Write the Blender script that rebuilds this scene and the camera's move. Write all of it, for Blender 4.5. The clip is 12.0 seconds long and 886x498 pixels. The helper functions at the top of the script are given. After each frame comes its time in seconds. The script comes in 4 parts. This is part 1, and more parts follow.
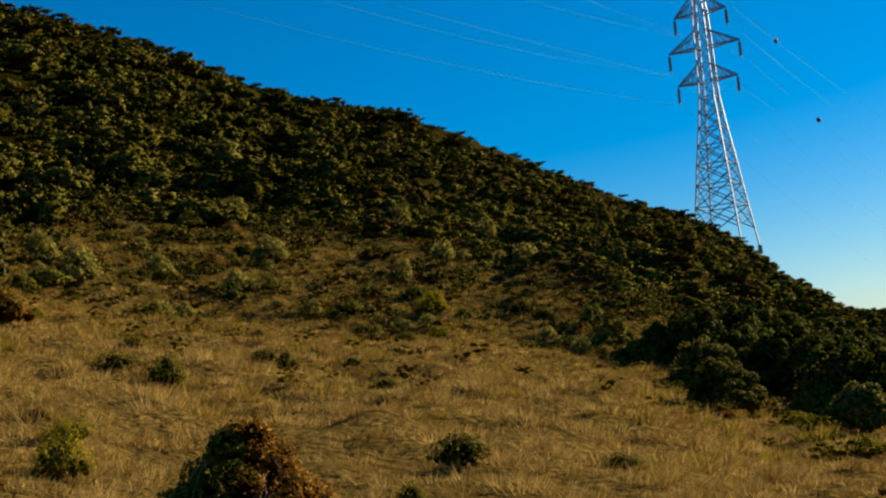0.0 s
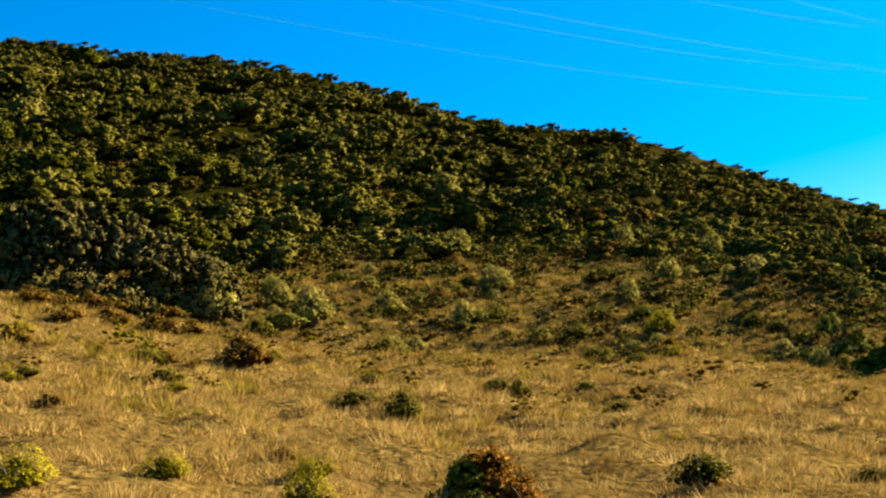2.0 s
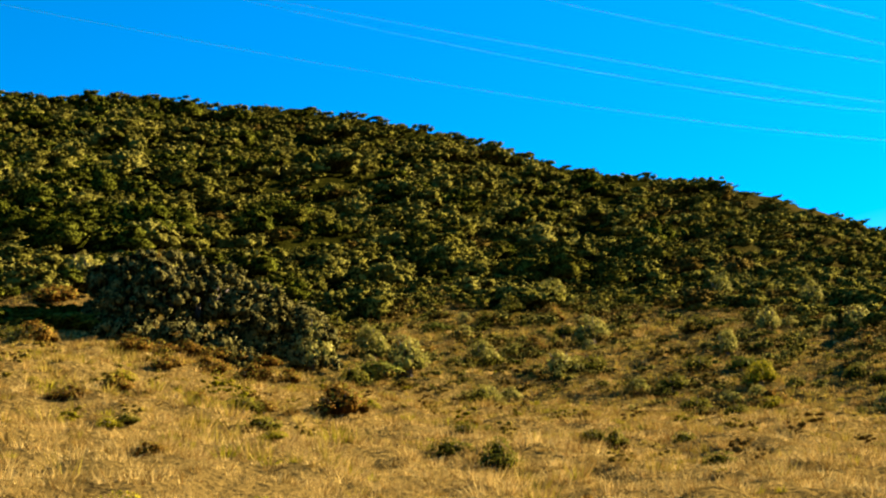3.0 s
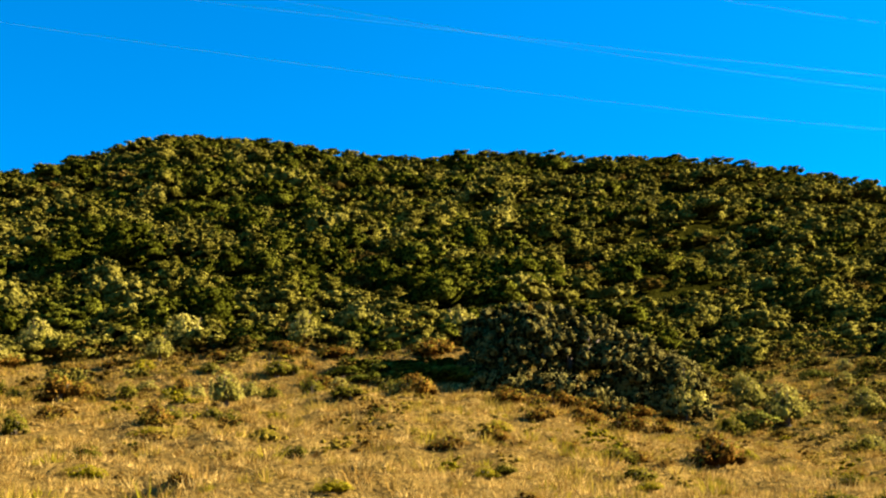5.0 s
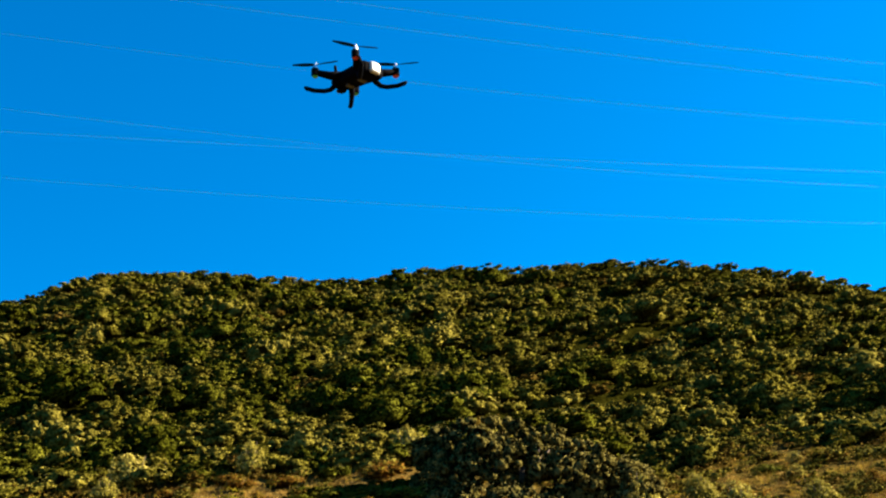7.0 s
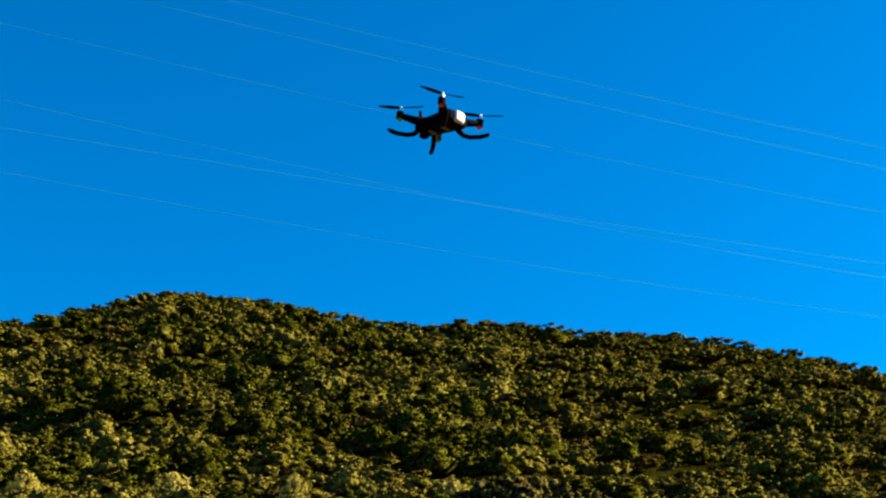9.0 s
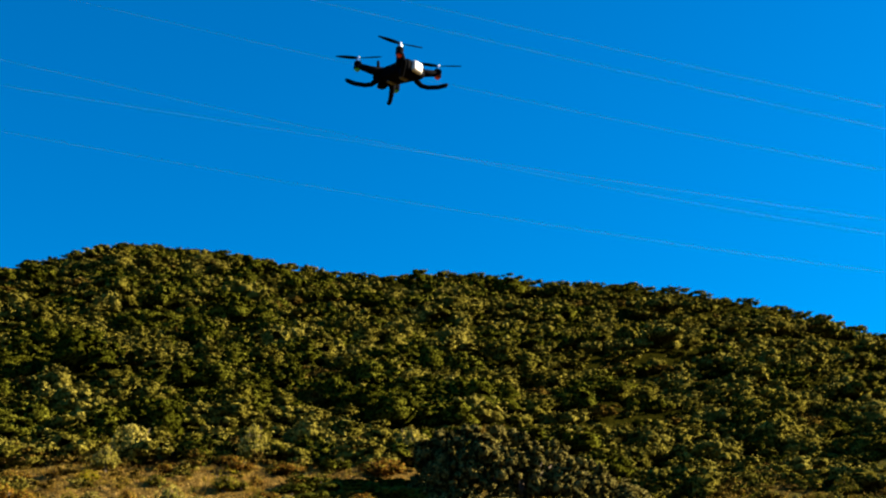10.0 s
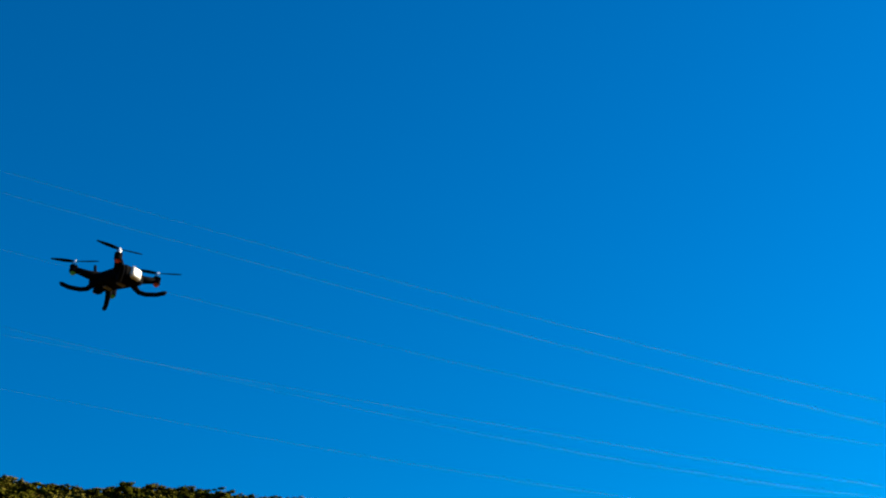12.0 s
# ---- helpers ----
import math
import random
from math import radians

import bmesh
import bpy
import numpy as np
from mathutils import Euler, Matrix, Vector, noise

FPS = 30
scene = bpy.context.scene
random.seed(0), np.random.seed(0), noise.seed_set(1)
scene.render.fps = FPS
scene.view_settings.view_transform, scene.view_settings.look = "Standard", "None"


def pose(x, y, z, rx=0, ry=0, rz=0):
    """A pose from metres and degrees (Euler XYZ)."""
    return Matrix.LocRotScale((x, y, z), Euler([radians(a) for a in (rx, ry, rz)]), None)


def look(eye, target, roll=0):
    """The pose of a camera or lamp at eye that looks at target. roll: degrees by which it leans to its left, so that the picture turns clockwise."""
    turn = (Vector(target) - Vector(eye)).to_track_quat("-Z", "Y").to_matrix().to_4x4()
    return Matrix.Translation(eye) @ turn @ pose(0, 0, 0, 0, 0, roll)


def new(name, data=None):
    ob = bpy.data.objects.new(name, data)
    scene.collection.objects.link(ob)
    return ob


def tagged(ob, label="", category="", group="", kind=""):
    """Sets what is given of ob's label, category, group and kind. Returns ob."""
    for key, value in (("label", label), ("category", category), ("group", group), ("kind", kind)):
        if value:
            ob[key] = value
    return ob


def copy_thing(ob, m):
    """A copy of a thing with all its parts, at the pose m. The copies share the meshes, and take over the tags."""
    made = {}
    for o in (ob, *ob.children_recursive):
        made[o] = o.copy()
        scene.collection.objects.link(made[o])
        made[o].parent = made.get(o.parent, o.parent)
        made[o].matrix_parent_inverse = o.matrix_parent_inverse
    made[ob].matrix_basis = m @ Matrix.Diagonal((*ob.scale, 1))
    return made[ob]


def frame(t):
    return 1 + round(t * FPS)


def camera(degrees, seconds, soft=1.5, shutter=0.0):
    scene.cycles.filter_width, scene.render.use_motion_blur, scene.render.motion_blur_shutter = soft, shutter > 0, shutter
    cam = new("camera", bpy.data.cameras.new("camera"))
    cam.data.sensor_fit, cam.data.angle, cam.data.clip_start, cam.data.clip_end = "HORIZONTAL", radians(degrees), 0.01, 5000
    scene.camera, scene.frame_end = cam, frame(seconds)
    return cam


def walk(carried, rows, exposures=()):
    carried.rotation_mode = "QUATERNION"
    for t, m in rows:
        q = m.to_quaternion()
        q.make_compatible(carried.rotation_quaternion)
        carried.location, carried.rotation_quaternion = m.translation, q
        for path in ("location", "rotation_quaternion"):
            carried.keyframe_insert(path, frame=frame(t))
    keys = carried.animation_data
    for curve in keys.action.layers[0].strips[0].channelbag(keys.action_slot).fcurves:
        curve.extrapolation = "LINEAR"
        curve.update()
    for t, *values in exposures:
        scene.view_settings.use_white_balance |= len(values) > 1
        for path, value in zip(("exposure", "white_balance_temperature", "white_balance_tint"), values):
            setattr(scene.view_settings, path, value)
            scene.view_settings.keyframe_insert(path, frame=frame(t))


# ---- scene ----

# ---------------------------------------------------------------- camera
EYE = (0.0, 0.0, 1.6)
TURNS = [
    (0.0, 95.701, 5.473, -9.874), (0.5, 94.769, 6.268, -8.357), (1.0, 94.813, 6.834, -8.339),
    (1.5, 96.098, 8.242, -3.634), (2.0, 97.924, 8.294, -0.165), (2.5, 99.259, 7.162, 1.164),
    (2.7, 99.950, 7.285, 1.935), (4.3, 102.006, 7.354, 12.811), (4.5, 102.647, 6.582, 13.469),
    (5.0, 104.471, 6.288, 19.080), (5.5, 106.415, 7.212, 23.662), (6.0, 107.777, 10.551, 21.213),
    (6.5, 108.155, 10.996, 18.057), (7.0, 109.176, 10.708, 17.813), (7.2, 108.456, 9.639, 17.762),
    (8.8, 111.074, 4.331, 17.840), (9.0, 111.358, 3.947, 18.301), (9.5, 110.938, 5.347, 18.731),
    (10.0, 109.203, 4.710, 16.745), (10.5, 114.518, 5.634, 18.468), (11.0, 113.965, 5.830, 17.149),
    (11.5, 114.613, 6.452, 15.759), (11.7, 117.497, 5.992, 12.490), (12.0, 116.801, 7.401, 5.232),
]
cam = camera(35.5, 12.0, soft=2.2)
walk(cam, [(t, pose(*EYE, rx, ry, rz)) for t, rx, ry, rz in TURNS],
     [(0.0, 1.08), (1.0, 1.7), (2.5, 2.3), (4.5, 2.54), (7.0, 2.3), (9.0, 2.1), (11.0, 1.92), (11.5, 1.95), (12.0, 1.6)])

# ---------------------------------------------------------------- sky and sun
SUN_AZ, SUN_EL = 65.0, 21.0
world = bpy.data.worlds.new("sky")
scene.world = world
world.use_nodes = True
wn = world.node_tree.nodes
sky = wn.new("ShaderNodeTexSky")
sky.sky_type, sky.sun_disc = "NISHITA", False
sky.sun_elevation, sky.sun_rotation = radians(SUN_EL), radians(SUN_AZ)
sky.air_density, sky.dust_density, sky.ozone_density = 1.0, 0.25, 6.0
vivid = wn.new("ShaderNodeHueSaturation")
vivid.inputs["Saturation"].default_value = 1.45
world.node_tree.links.new(sky.outputs[0], vivid.inputs["Color"])
world.node_tree.links.new(vivid.outputs[0], wn["Background"].inputs[0])
wn["Background"].inputs[1].default_value = 0.052
sun = new("sun", bpy.data.lights.new("sun", "SUN"))
sun.data.energy, sun.data.angle, sun.data.color = 5.0, radians(0.5), (1.0, 0.83, 0.58)
sx, sy, sz = (math.sin(radians(SUN_AZ)) * math.cos(radians(SUN_EL)),
              math.cos(radians(SUN_AZ)) * math.cos(radians(SUN_EL)), math.sin(radians(SUN_EL)))
sun.matrix_world = look((sx * 300, sy * 300, sz * 300), (0, 0, 0))


# ---------------------------------------------------------------- materials
def material(name, rough=0.7, metal=0.0, spec=0.3):
    m = bpy.data.materials.new(name)
    m.use_nodes = True
    b = m.node_tree.nodes["Principled BSDF"]
    b.inputs["Roughness"].default_value = rough
    b.inputs["Metallic"].default_value = metal
    b.inputs["Specular IOR Level"].default_value = spec
    return m, m.node_tree.nodes, m.node_tree.links, b


def mixed(nodes, links, fac, a, b, blend="MIX"):
    """A colour mix; a and b are colours or sockets."""
    n = nodes.new("ShaderNodeMix")
    n.data_type, n.blend_type = "RGBA", blend
    for value, socket in ((fac, n.inputs[0]), (a, n.inputs[6]), (b, n.inputs[7])):
        if isinstance(value, bpy.types.NodeSocket):
            links.new(value, socket)
        elif isinstance(value, (int, float)):
            socket.default_value = value
        else:
            socket.default_value = (*value, 1.0)
    return n.outputs[2]


def grain(nodes, links, scale, detail=4.0, low=0.35, high=0.65):
    co = nodes.new("ShaderNodeTexCoord")
    n = nodes.new("ShaderNodeTexNoise")
    n.inputs["Scale"].default_value, n.inputs["Detail"].default_value = scale, detail
    links.new(co.outputs["Object"], n.inputs["Vector"])
    r = nodes.new("ShaderNodeMapRange")
    r.inputs["From Min"].default_value, r.inputs["From Max"].default_value = low, high
    links.new(n.outputs["Fac"], r.inputs["Value"])
    return r.outputs[0]


def foliage(name, dark, light, dry, dry_amount=0.15, clear=0.25, rough=0.55, inner=1.15, gap=0.18):
    """Leaves: a tint for each plant, a scatter for each leaf, some light through the blade."""
    m, n, l, b = material(name, rough + 0.15, 0.0, 0.015)
    tint = n.new("ShaderNodeAttribute")
    tint.attribute_name = "tint"
    geo = n.new("ShaderNodeNewGeometry")
    info = n.new("ShaderNodeObjectInfo")
    both = n.new("ShaderNodeMath")
    both.operation = "ADD"
    l.new(tint.outputs["Fac"], both.inputs[0])
    l.new(info.outputs["Random"], both.inputs[1])
    wrap = n.new("ShaderNodeMath")
    wrap.operation = "FRACT"
    l.new(both.outputs[0], wrap.inputs[0])
    plant = mixed(n, l, wrap.outputs[0], dark, light)
    leaf = n.new("ShaderNodeMapRange")
    leaf.inputs["To Min"].default_value, leaf.inputs["To Max"].default_value = 0.8, 1.2
    l.new(geo.outputs["Random Per Island"], leaf.inputs["Value"])
    vary = n.new("ShaderNodeVectorMath")
    vary.operation = "SCALE"
    l.new(plant, vary.inputs[0])
    l.new(leaf.outputs[0], vary.inputs["Scale"])
    far = n.new("ShaderNodeMath")
    far.operation = "GREATER_THAN"
    far.inputs[1].default_value = 1.0 - dry_amount
    l.new(geo.outputs["Random Per Island"], far.inputs[0])
    col = mixed(n, l, far.outputs[0], vary.outputs[0], dry)
    l.new(col, b.inputs["Base Color"])
    tr = n.new("ShaderNodeBsdfTranslucent")
    l.new(col, tr.inputs["Color"])
    mix = n.new("ShaderNodeMixShader")
    mix.inputs[0].default_value = clear
    l.new(b.outputs[0], mix.inputs[1])
    l.new(tr.outputs[0], mix.inputs[2])
    l.new(mix.outputs[0], n["Material Output"].inputs["Surface"])
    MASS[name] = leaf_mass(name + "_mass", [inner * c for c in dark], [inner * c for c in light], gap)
    return m


MASS = {}


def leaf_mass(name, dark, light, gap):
    """The closed mass of small leaves and twigs behind the outer leaves, with the shade of its gaps put into the
    colour.
    """
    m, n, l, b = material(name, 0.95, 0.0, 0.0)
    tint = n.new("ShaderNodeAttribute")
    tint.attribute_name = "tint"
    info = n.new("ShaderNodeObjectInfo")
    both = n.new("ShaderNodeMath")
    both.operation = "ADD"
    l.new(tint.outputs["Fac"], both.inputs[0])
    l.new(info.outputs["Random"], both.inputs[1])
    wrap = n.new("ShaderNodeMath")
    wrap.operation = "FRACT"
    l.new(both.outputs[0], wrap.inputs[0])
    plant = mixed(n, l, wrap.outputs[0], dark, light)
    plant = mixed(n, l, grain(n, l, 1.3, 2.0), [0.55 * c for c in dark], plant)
    # dark flecks between the tufts are shade mixed into the base colour
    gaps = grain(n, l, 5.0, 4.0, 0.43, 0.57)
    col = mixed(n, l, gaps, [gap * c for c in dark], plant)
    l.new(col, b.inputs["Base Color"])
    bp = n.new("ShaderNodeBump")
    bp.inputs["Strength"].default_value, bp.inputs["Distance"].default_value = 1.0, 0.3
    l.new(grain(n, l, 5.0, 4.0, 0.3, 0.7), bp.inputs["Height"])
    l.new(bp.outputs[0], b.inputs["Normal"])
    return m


def plain(name, a, b_, scale, rough=0.6, metal=0.0, spec=0.4, bump=0.2):
    m, n, l, b = material(name, rough, metal, spec)
    l.new(mixed(n, l, grain(n, l, scale), a, b_), b.inputs["Base Color"])
    bp = n.new("ShaderNodeBump")
    bp.inputs["Strength"].default_value = bump
    l.new(grain(n, l, scale * 4), bp.inputs["Height"])
    l.new(bp.outputs[0], b.inputs["Normal"])
    return m


def ground_material():
    m, n, l, b = material("ground_soil_and_shaded_litter", 1.0, 0.0, 0.0)
    straw = mixed(n, l, grain(n, l, 7.0, 8.0), (0.055, 0.036, 0.008), (0.20, 0.13, 0.033))
    straw = mixed(n, l, grain(n, l, 0.35), straw, (0.10, 0.064, 0.016))
    # litter under dense scrub, its colour darkened to include the shade between shrubs
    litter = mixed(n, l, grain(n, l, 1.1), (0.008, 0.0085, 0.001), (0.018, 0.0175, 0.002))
    scrub = n.new("ShaderNodeAttribute")
    scrub.attribute_name = "scrub"
    heath = mixed(n, l, grain(n, l, 2.5, 6.0), (0.030, 0.022, 0.005), (0.080, 0.058, 0.014))
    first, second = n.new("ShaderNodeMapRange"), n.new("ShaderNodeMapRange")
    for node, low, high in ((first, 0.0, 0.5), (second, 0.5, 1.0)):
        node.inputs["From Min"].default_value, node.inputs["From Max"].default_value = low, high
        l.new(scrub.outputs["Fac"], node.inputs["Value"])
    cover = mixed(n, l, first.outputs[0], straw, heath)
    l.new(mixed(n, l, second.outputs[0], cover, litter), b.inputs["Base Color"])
    bp = n.new("ShaderNodeBump")
    bp.inputs["Strength"].default_value, bp.inputs["Distance"].default_value = 0.6, 0.15
    l.new(grain(n, l, 5.0, 8.0), bp.inputs["Height"])
    l.new(bp.outputs[0], b.inputs["Normal"])
    return m


M_GROUND = ground_material()
M_GRASS = foliage("dry_grass", (0.145, 0.085, 0.012), (0.62, 0.425, 0.125), (0.15, 0.070, 0.012), 0.14, 0.25, 0.8)
M_DARK = foliage("dark_green_leaves", (0.060, 0.065, 0.005), (0.152, 0.152, 0.016), (0.165, 0.15, 0.025), 0.06, 0.2)
M_OLIVE = foliage("olive_green_leaves", (0.118, 0.108, 0.012), (0.252, 0.213, 0.036), (0.24, 0.195, 0.042), 0.06, 0.2)
M_PALE = foliage("pale_grey_green_leaves", (0.185, 0.162, 0.024), (0.290, 0.246, 0.046), (0.30, 0.25, 0.06), 0.15, gap=0.4)
M_RUST = foliage("rust_brown_leaves", (0.13, 0.062, 0.008), (0.225, 0.120, 0.017), (0.17, 0.14, 0.015), 0.3, inner=0.75, gap=0.4)
M_YELLOW = foliage("yellow_green_leaves", (0.185, 0.155, 0.005), (0.28, 0.23, 0.010), (0.26, 0.19, 0.02), 0.12, inner=0.9, gap=0.6)
# the oak's lighter leaf share paints in sunlit highlights
M_OAK = foliage("grey_green_oak_leaves", (0.115, 0.098, 0.022), (0.20, 0.168, 0.046), (0.24, 0.205, 0.065), 0.12, 0.02, 0.55, 1.0, 0.1)
M_BRAMBLE = foliage("withered_bramble_leaves", (0.105, 0.042, 0.004), (0.19, 0.085, 0.010), (0.34, 0.19, 0.025), 0.2)
M_SAGE = foliage("sage_green_leaves", (0.085, 0.080, 0.010), (0.15, 0.135, 0.022), (0.18, 0.15, 0.03), 0.1, gap=0.4)
M_FIELD = foliage("olive_field_leaves", (0.075, 0.070, 0.006), (0.15, 0.13, 0.012), (0.17, 0.13, 0.02), 0.12, inner=0.75, gap=0.4)
M_HERB = foliage("half_dry_herb_leaves", (0.19, 0.136, 0.014), (0.34, 0.245, 0.036), (0.34, 0.22, 0.045), 0.25, inner=1.0, gap=0.6)
M_WITHER = foliage("withered_brown_stems", (0.17, 0.096, 0.015), (0.31, 0.185, 0.040), (0.24, 0.16, 0.035), 0.2, inner=1.0, gap=0.6)
M_TAWNY = foliage("tawny_olive_leaves", (0.105, 0.068, 0.010), (0.20, 0.135, 0.026), (0.17, 0.14, 0.02), 0.2, gap=0.4)
M_CANE = plain("red_brown_bramble_cane", (0.13, 0.06, 0.022), (0.34, 0.20, 0.09), 8.0, 0.7, 0, 0.2, 0.3)
M_BARK = plain("grey_brown_bark", (0.06, 0.045, 0.03), (0.16, 0.12, 0.085), 6.0, 0.9, 0, 0.2, 0.6)
M_STEEL = plain("galvanised_steel", (0.17, 0.19, 0.23), (0.30, 0.32, 0.36), 1.5, 0.5, 0.1, 0.5, 0.05)
M_GLASSY = plain("dark_glazed_insulator", (0.045, 0.05, 0.055), (0.09, 0.095, 0.10), 5.0, 0.3, 0, 0.5, 0.0)
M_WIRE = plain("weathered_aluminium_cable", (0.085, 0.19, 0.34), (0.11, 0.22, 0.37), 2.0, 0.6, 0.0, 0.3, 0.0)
M_BALL = plain("dull_marker_ball", (0.05, 0.02, 0.015), (0.09, 0.035, 0.025), 3.0, 0.6)
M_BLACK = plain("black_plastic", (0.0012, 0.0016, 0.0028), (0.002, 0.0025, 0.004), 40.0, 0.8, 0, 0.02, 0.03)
M_SILVER = plain("silver_grey_plastic", (0.42, 0.42, 0.40), (0.55, 0.55, 0.52), 40.0, 0.35, 0.2, 0.5, 0.02)
M_GREY = plain("dark_grey_plastic", (0.05, 0.05, 0.05), (0.08, 0.08, 0.08), 40.0, 0.4, 0, 0.3, 0.02)
M_BRIGHT = plain("polished_aluminium", (0.70, 0.70, 0.68), (0.8, 0.8, 0.78), 30.0, 0.25, 0.8, 0.5, 0.0)
M_RED = plain("red_lamp_lens", (0.55, 0.04, 0.02), (0.65, 0.06, 0.03), 30.0, 0.25)
M_GREEN = plain("green_lamp_lens", (0.05, 0.40, 0.12), (0.07, 0.50, 0.15), 30.0, 0.25)


# ---------------------------------------------------------------- mesh helpers
def mesh_from(name, verts, faces, mat, tint=None, smooth=False, leaves=None, normals=None):
    """A mesh from arrays; all faces have the same number of corners. leaves: which faces are leaves, the rest being
    inner mass with painted shade.
    """
    me = bpy.data.meshes.new(name)
    verts, faces = np.asarray(verts, np.float32), np.asarray(faces, np.int32)
    k = faces.shape[1]
    me.vertices.add(len(verts))
    me.vertices.foreach_set("co", verts.ravel())
    me.loops.add(faces.size)
    me.loops.foreach_set("vertex_index", faces.ravel())
    me.polygons.add(len(faces))
    me.polygons.foreach_set("loop_start", np.arange(0, faces.size, k, dtype=np.int32))
    if tint is not None:
        at = me.attributes.new("tint", "FLOAT", "POINT")
        at.data.foreach_set("value", np.asarray(tint, np.float32))
    me.materials.append(mat)
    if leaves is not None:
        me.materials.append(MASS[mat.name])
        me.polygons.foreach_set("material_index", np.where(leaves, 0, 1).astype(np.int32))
    me.update(calc_edges=True)
    if normals is not None:
        at = me.attributes.new("custom_normal", "FLOAT_VECTOR", "POINT")
        at.data.foreach_set("vector", np.asarray(normals, np.float32).ravel())
    if smooth:
        me.polygons.foreach_set("use_smooth", np.ones(len(faces), bool))
    return me


def mesh_bm(name, bm, mat, smooth=False):
    me = bpy.data.meshes.new(name)
    bm.to_mesh(me)
    bm.free()
    me.materials.append(mat)
    if smooth:
        for p in me.polygons:
            p.use_smooth = True
    return me


def part(name, me, parent, label=""):
    ob = new(name, me)
    ob.parent = parent
    return tagged(ob, label) if label else ob


def bar(bm, p, q, r, sides=4, r2=None):
    """A straight bar from p to q."""
    p, q = Vector(p), Vector(q)
    d = (q - p).normalized()
    s = d.orthogonal().normalized()
    t = d.cross(s)
    rings = []
    for c, rad in ((p, r), (q, r if r2 is None else r2)):
        rings.append([bm.verts.new(c + rad * (math.cos(a) * s + math.sin(a) * t))
                      for a in [math.pi * 2 * i / sides + math.pi / 4 for i in range(sides)]])
    for i in range(sides):
        j = (i + 1) % sides
        bm.faces.new((rings[0][i], rings[0][j], rings[1][j], rings[1][i]))
    bm.faces.new(rings[0][::-1])
    bm.faces.new(rings[1])


def tube(bm, pts, radii, sides=8, flat=1.0):
    """A bent tube through pts; flat squeezes it upright."""
    rings = []
    for i, c in enumerate(pts):
        c = Vector(c)
        d = (Vector(pts[min(i + 1, len(pts) - 1)]) - Vector(pts[max(i - 1, 0)])).normalized()
        s = d.cross(Vector((0, 0, 1)))
        s = s.normalized() if s.length > 1e-4 else Vector((1, 0, 0))
        t = s.cross(d)
        rings.append([bm.verts.new(c + radii[i] * (math.cos(a) * s + flat * math.sin(a) * t))
                      for a in [math.pi * 2 * k / sides for k in range(sides)]])
    for a, b in zip(rings, rings[1:]):
        for i in range(sides):
            j = (i + 1) % sides
            bm.faces.new((a[i], a[j], b[j], b[i]))
    bm.faces.new(rings[0][::-1])
    bm.faces.new(rings[-1])


# ---------------------------------------------------------------- the lie of the land
# Bearings in degrees clockwise from +y, with the rise in degrees seen from the eye and the distance in metres of three contours.
BEAR_G = [-180, -120, -75, -40, -27, -17, -8, -1, 6, 13, 18, 23, 28, 50, 110, 180]
RISE_G = [-1.5, 3, 8, 9.6, 9.3, 8.4, 5.3, 3.7, 2.6, 1.5, -0.2, -2.5, -3.6, -5, -4, -1.5]
DIST_G = [60, 60, 56, 55, 58, 60, 58, 60, 60, 60, 51, 45, 42, 45, 55, 60]
BEAR_S = [-180, -120, -75, -40, -27, -17, -8, -3, 4, 8.5, 13, 18, 23, 28, 50, 110, 180]
RISE_S = [-1.5, 4, 9.8, 11.4, 11.5, 10.6, 7.8, 8.2, 7.1, 6.5, 4.9, 3.3, 0.3, -1.6, -4, -4, -1.5]
DIST_S = [85, 85, 70, 65, 68, 70, 80, 88, 92, 92, 86, 75, 62, 58, 65, 80, 85]
BEAR_C = [-180, -120, -75, -50, -40, -35.4, -32.3, -30, -27.6, -24.7, -21.8, -18.4, -13.2, -8, -4, -1.7,
          1, 2.8, 5.3, 8.5, 11.3, 13.6, 15.8, 18, 20.7, 22.1, 23.2, 24.8, 26.2, 28, 50, 110, 180]
RISE_C = [-0.5, 5, 13, 16.8, 17.8, 18.25, 18.8, 19.3, 19.4, 19.05, 18.4, 17.95, 17.5, 16.6, 15.6, 14.85,
          13.75, 12.95, 12.05, 11.3, 10.05, 9.05, 7.95, 6.75, 5.65, 5.0, 3.9, 2.3, 1.2, 0.6, -3, -3, -0.5]
DIST_C = [200, 200, 190, 190, 190, 190, 190, 190, 190, 190, 190, 190, 190, 190, 190, 190,
          190, 190, 190, 190, 190, 190, 190, 190, 188, 186, 180, 165, 150, 140, 140, 180, 200]


def waves(x, y, size, seed):
    """Smooth unevenness from summed sines, about -1 to 1."""
    rng = np.random.RandomState(seed)
    out = np.zeros_like(x)
    for _ in range(7):
        a, p, k = rng.uniform(0, 6.283, 2).tolist() + [rng.uniform(0.6, 1.7) * 6.283 / size]
        out = out + np.sin((x * math.cos(a) + y * math.sin(a)) * k + p)
    return out / 3.2


